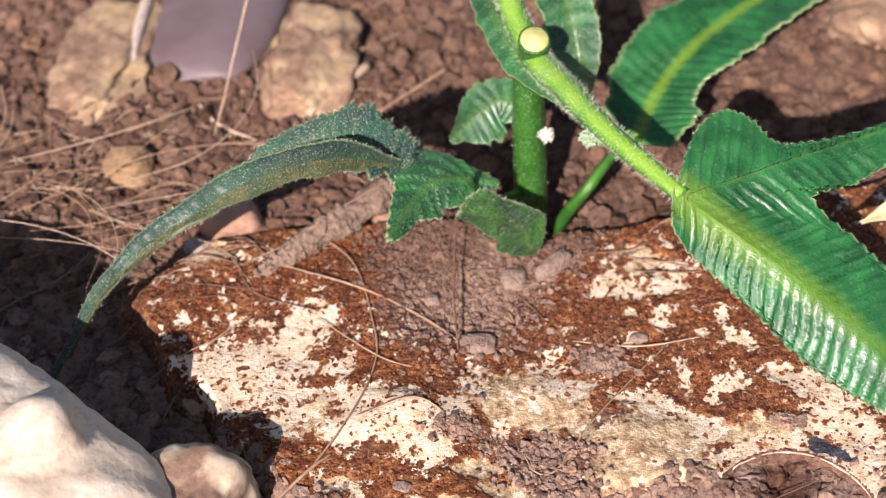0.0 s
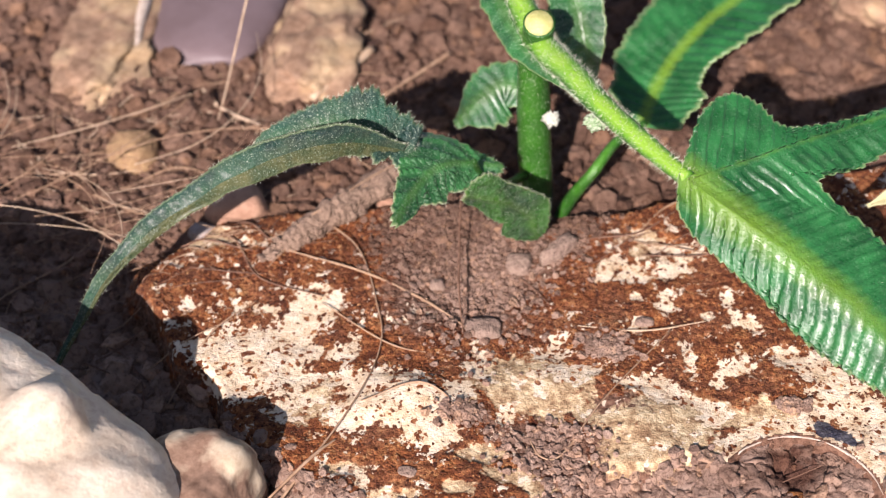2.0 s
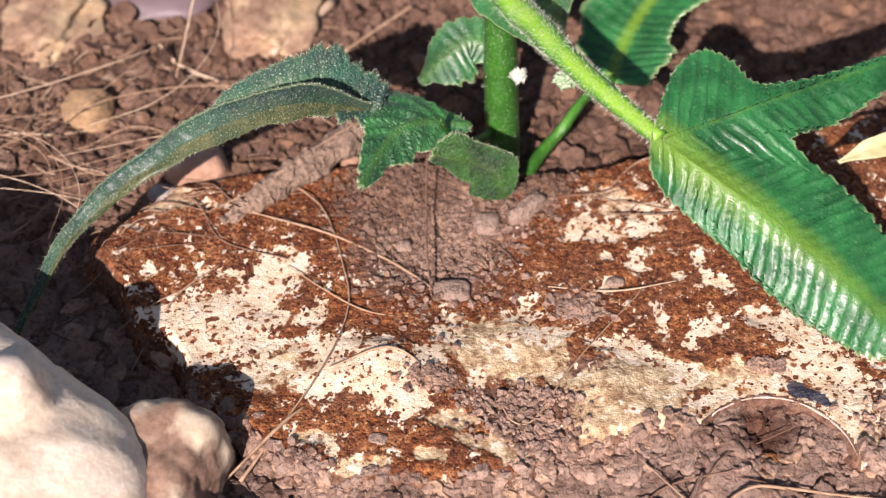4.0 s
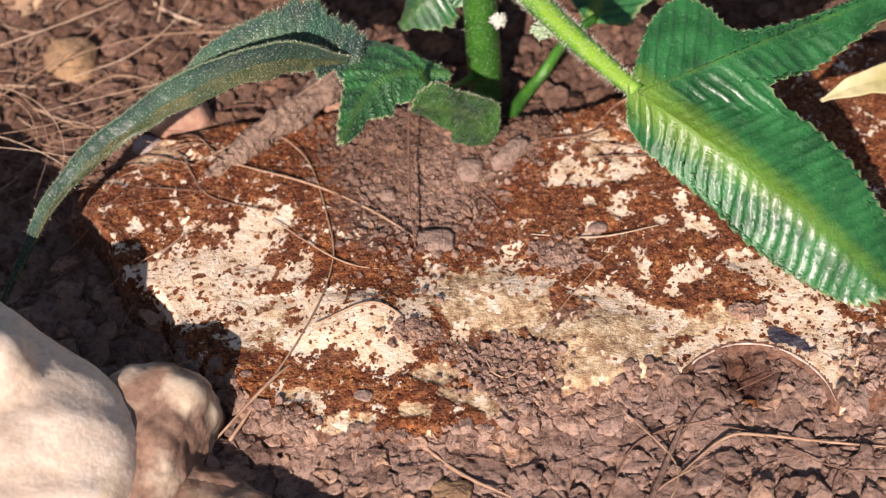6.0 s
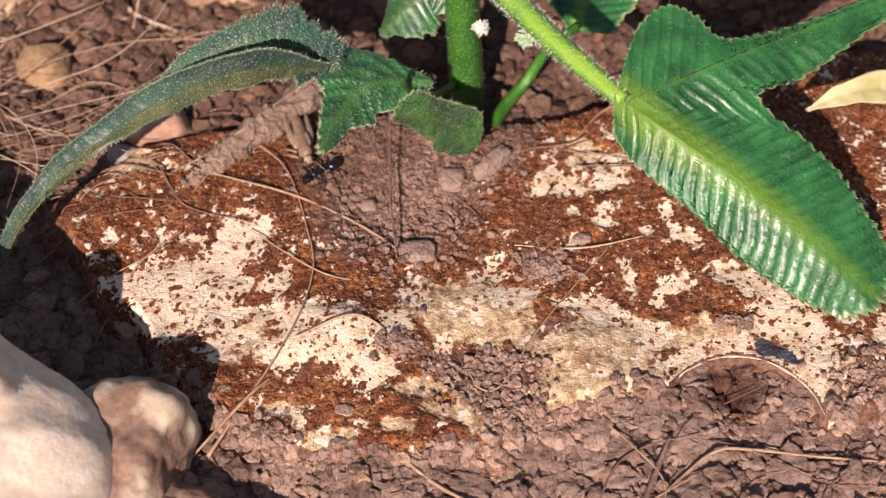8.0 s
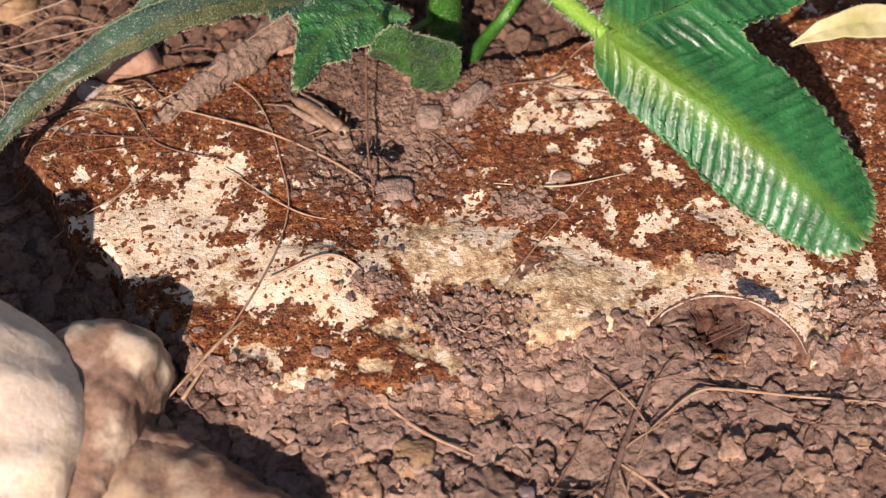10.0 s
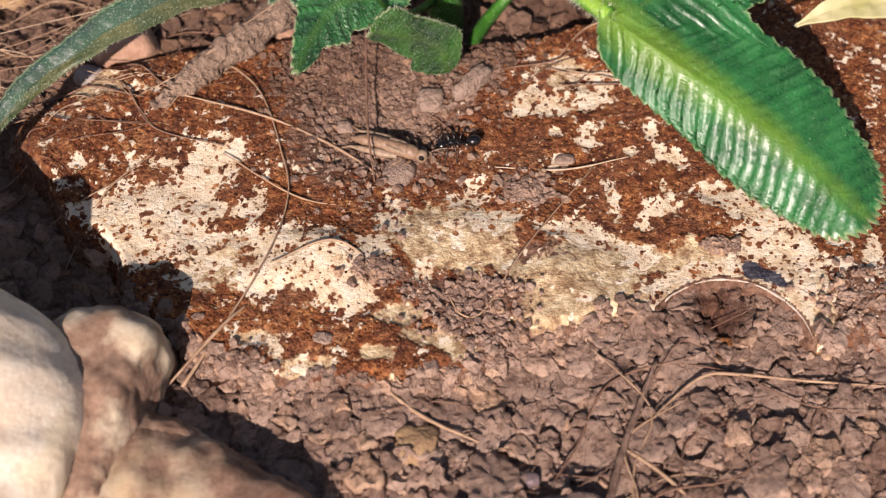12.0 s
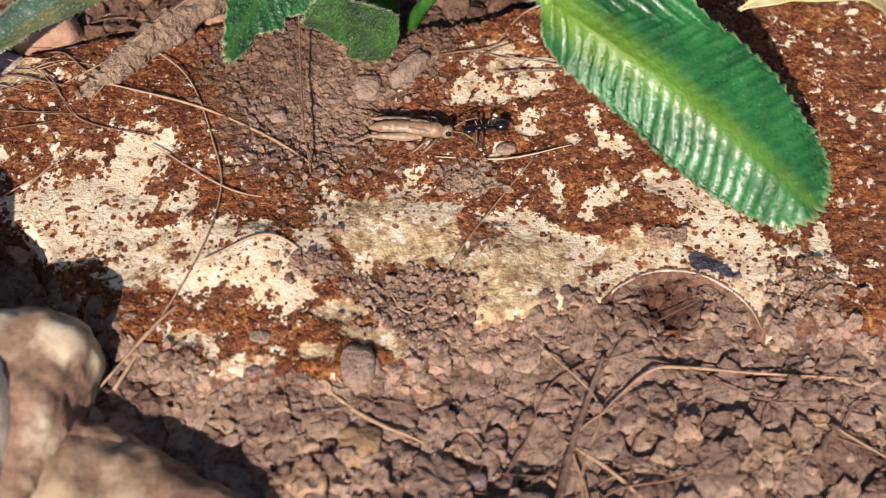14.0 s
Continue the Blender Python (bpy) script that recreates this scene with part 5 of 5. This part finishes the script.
def build_ant():
    """Heads along +x; origin on the ground below its middle."""
    ant = Thing("ant", (0, 0, 0), "shiny black ant dragging a grasshopper backwards", "ant")
    ant.part("head", egg(bmesh.new(), (3.0, 0, 1.5), (1.05, 0.95, 0.75), 0.25), ANT)
    bm = egg(bmesh.new(), (1.2, 0, 1.75), (0.85, 0.6, 0.65))
    egg(bm, (0.1, 0, 1.6), (0.75, 0.5, 0.55), -0.2)
    ant.part("thorax", bm, ANT)
    bm = egg(bmesh.new(), (-0.8, 0, 1.45), (0.25, 0.25, 0.4))
    egg(bm, (-1.2, 0, 1.45), (0.25, 0.28, 0.35))
    ant.part("waist", bm, ANT)
    ant.part("gaster", egg(bmesh.new(), (-2.6, 0, 1.7), (1.4, 1.05, 1.0), 0.15), ANT, label="glossy black rounded abdomen")
    legs = {}
    for side in (1, -1):
        ant.part("mandible", tube(bmesh.new(), [(3.8, 0.35 * side, 1.2), (4.3, 0.45 * side, 1.1), (4.6, 0.1 * side, 1.1)], (0.2, 0.16, 0.06), 8, 6), ANT_LEG)
        ant.part("antenna", tube(bmesh.new(), [(3.6, 0.4 * side, 1.9), (4.2, 1.3 * side, 2.6), (5.4, 1.9 * side, 1.7)], (0.1, 0.1, 0.08), 12, 6), ANT_LEG)
        for k, (x0, x1, x2) in enumerate(((1.5, 2.6, 3.4), (0.6, 0.7, 0.5), (-0.1, -1.2, -2.6))):
            bm = tube(bmesh.new(), [(0, 0, 0), ((x1 - x0) * 0.5, 0.9 * side, 0.9), (x1 - x0, 1.7 * side, 0.5), (x2 - x0, 2.9 * side, -1.4)], (0.17, 0.2, 0.13, 0.07), 18, 6)
            for v in bm.verts:
                v.co *= MM
            me = bpy.data.meshes.new("leg")
            bm.to_mesh(me)
            bm.free()
            me.materials.append(ANT_LEG)
            me.shade_smooth()
            leg = new("leg", me)
            leg.parent = ant.ob
            legs[leg] = (x0 * MM, 0.4 * side * MM, 1.5 * MM, (k + (side > 0)) % 2)
    ant.ob.scale = (0.78, 0.78, 0.78)
    return ant.ob, legs


def build_hopper():
    """Heads along +x; origin on the ground below its middle."""
    bug = Thing("grasshopper_nymph", (0, 0, 0), "limp tan grasshopper nymph pulled along by the ant", "grasshopper")
    bm = tube(bmesh.new(), [(-5.6, 0, 0.9), (-3.5, 0, 1.2), (-0.5, 0, 1.4), (2.6, 0, 1.5)], (0.35, 0.85, 1.0, 1.0), 34, 14, 1.0, 0.12)
    for v in bm.verts:
        v.co.z += 0.03 * math.sin(v.co.x * 6.5)
    bug.part("abdomen", bm, HOPPER)
    bug.part("thorax", egg(bmesh.new(), (2.9, 0, 1.5), (1.5, 1.05, 1.05)), HOPPER, label="tan saddle-shaped thorax")
    head = bug.part("head", egg(bmesh.new(), (4.6, 0, 1.35), (0.85, 0.9, 1.0), 0.3), HOPPER_PALE)
    for side in (1, -1):
        bug.part("eye", egg(bmesh.new(), (4.85, 0.72 * side, 1.75), (0.4, 0.25, 0.45)), ANT, head, "dark oval eye")
        bug.part("antenna", tube(bmesh.new(), [(5.5, 0.4 * side, 2.0), (7.0, 1.2 * side, 2.6), (8.8, 2.2 * side, 2.3)], (0.1, 0.08, 0.05), 10, 5), HOPPER)
        bug.part("hind_thigh", tube(bmesh.new(), [(1.4, 1.0 * side, 1.1), (-0.8, 1.35 * side, 1.2), (-3.4, 1.5 * side, 1.1), (-5.4, 1.55 * side, 0.9)], (0.4, 0.6, 0.42, 0.18), 24, 10), HOPPER_PALE, label="pale swollen hind thigh")
        bug.part("hind_shin", tube(bmesh.new(), [(-5.4, 1.55 * side, 0.9), (-6.6, 2.2 * side, 0.7), (-8.4, 3.1 * side, 0.3)], (0.16, 0.13, 0.08), 12, 6), HOPPER)
        for x in (2.2, 3.4):
            bug.part("leg", tube(bmesh.new(), [(x, 1.1 * side, 1.0), (x - 0.6, 2.4 * side, 1.2), (x - 1.8, 3.2 * side, 0.3)], (0.22, 0.16, 0.08), 12, 6), HOPPER)
        bug.part("wing_pad", egg(bmesh.new(), (1.2, 0.7 * side, 2.05), (1.6, 0.42, 0.24), 0.1), HOPPER_PALE)
    return bug.ob


def build_pushed_pebble():
    bm = lump(bmesh.new(), (0, 0, 0), (2.6, 2.0, 1.2), 14.0, 0.14, 0.9, 4, 0.1, 0.3)
    return solo("loose_pebble", bm, TAUPE, (0, 0, 0), "loose grey-brown pebble that rolls down the rock", "pebble")


scatter_clods()
cracked_soil()
ant, ant_legs = build_ant()
hopper = build_hopper()
pushed = build_pushed_pebble()

# seconds, x and y in millimetres, heading in degrees
ANT_WAY = [(0, -29.0, 36.5, 150), (6.3, -29.0, 35.5, 160), (6.9, -27.5, 27.0, 165), (7.2, -25.8, 20.8, 180), (7.4, -23.6, 19.6, 195), (7.6, -22.0, 15.0, 205), (8.0, -20.1, 8.6, 215), (8.2, -17.9, 5.6, 210), (8.5, -14.4, 3.4, 190), (8.7, -13.1, 4.0, 178), (9.8, -9.0, 1.6, 165), (11.0, -5.6, -0.2, 165), (11.5, -3.4, -0.3, 175), (12.0, 2.6, -0.6, 188), (12.5, 7.0, 0.2, 195), (13.0, 10.7, -0.1, 180), (13.5, 12.9, -0.8, 188), (14.0, 14.5, -0.1, 188)]
HOPPER_WAY = [(0, -36.5, 40.5, -30), (6.3, -36.0, 39.5, -35), (6.9, -32.5, 34.0, -45), (7.2, -29.6, 29.5, -50), (7.6, -26.8, 23, -52), (8.0, -23.4, 15.6, -75), (8.2, -22.7, 11.2, -70), (8.5, -21.2, 9.4, -55), (8.7, -20.5, 8.9, -50), (9.8, -17.0, 7.4, -42), (11.0, -14.4, 5.2, -38), (11.5, -12.0, 3.6, -25), (12.0, -6.7, -0.8, -22), (12.5, -2.8, -1.0, -4), (13.0, 0.4, -0.9, 2), (13.5, 2.9, -1.0, -8), (14.0, 4.6, -0.6, -8)]
PEBBLE_WAY = [(0, -5.9, -5.2, 0), (10.4, -5.9, -5.2, 0), (11.0, -6.5, -4.6, 70), (11.8, -6.2, -4.7, 80), (12.0, -5.5, -4.6, 60), (12.3, -5.0, -5.4, 30), (12.4, -1.0, -15.0, 60), (12.5, -3.0, -36.4, 85), (12.6, -3.0, -36.5, 85), (14.0, -3.0, -36.5, 85)]


def ground_row(t, x, y, heading, rise, tilt=0.0):
    return t, pose(x * MM, y * MM, (top_height(x, y) + rise) * MM, 0, tilt, heading)


def motions():
    walk(ant, [ground_row(*r, 0.35) for r in ANT_WAY])
    walk(hopper, [ground_row(*r, 0.5) for r in HOPPER_WAY])
    walk(pushed, [ground_row(*r, 0.3) for r in PEBBLE_WAY])
    for leg, (x, y, z, phase) in ant_legs.items():
        rows = []
        for k in range(71):
            t = k * 0.2
            swing = 14 if (k + phase) % 2 else -14
            if t > 11 and k % 3 == 0:
                swing *= 0.4
            rows.append((t, pose(x, y, z, 0, 0, swing)))
        walk(leg, rows)


motions()
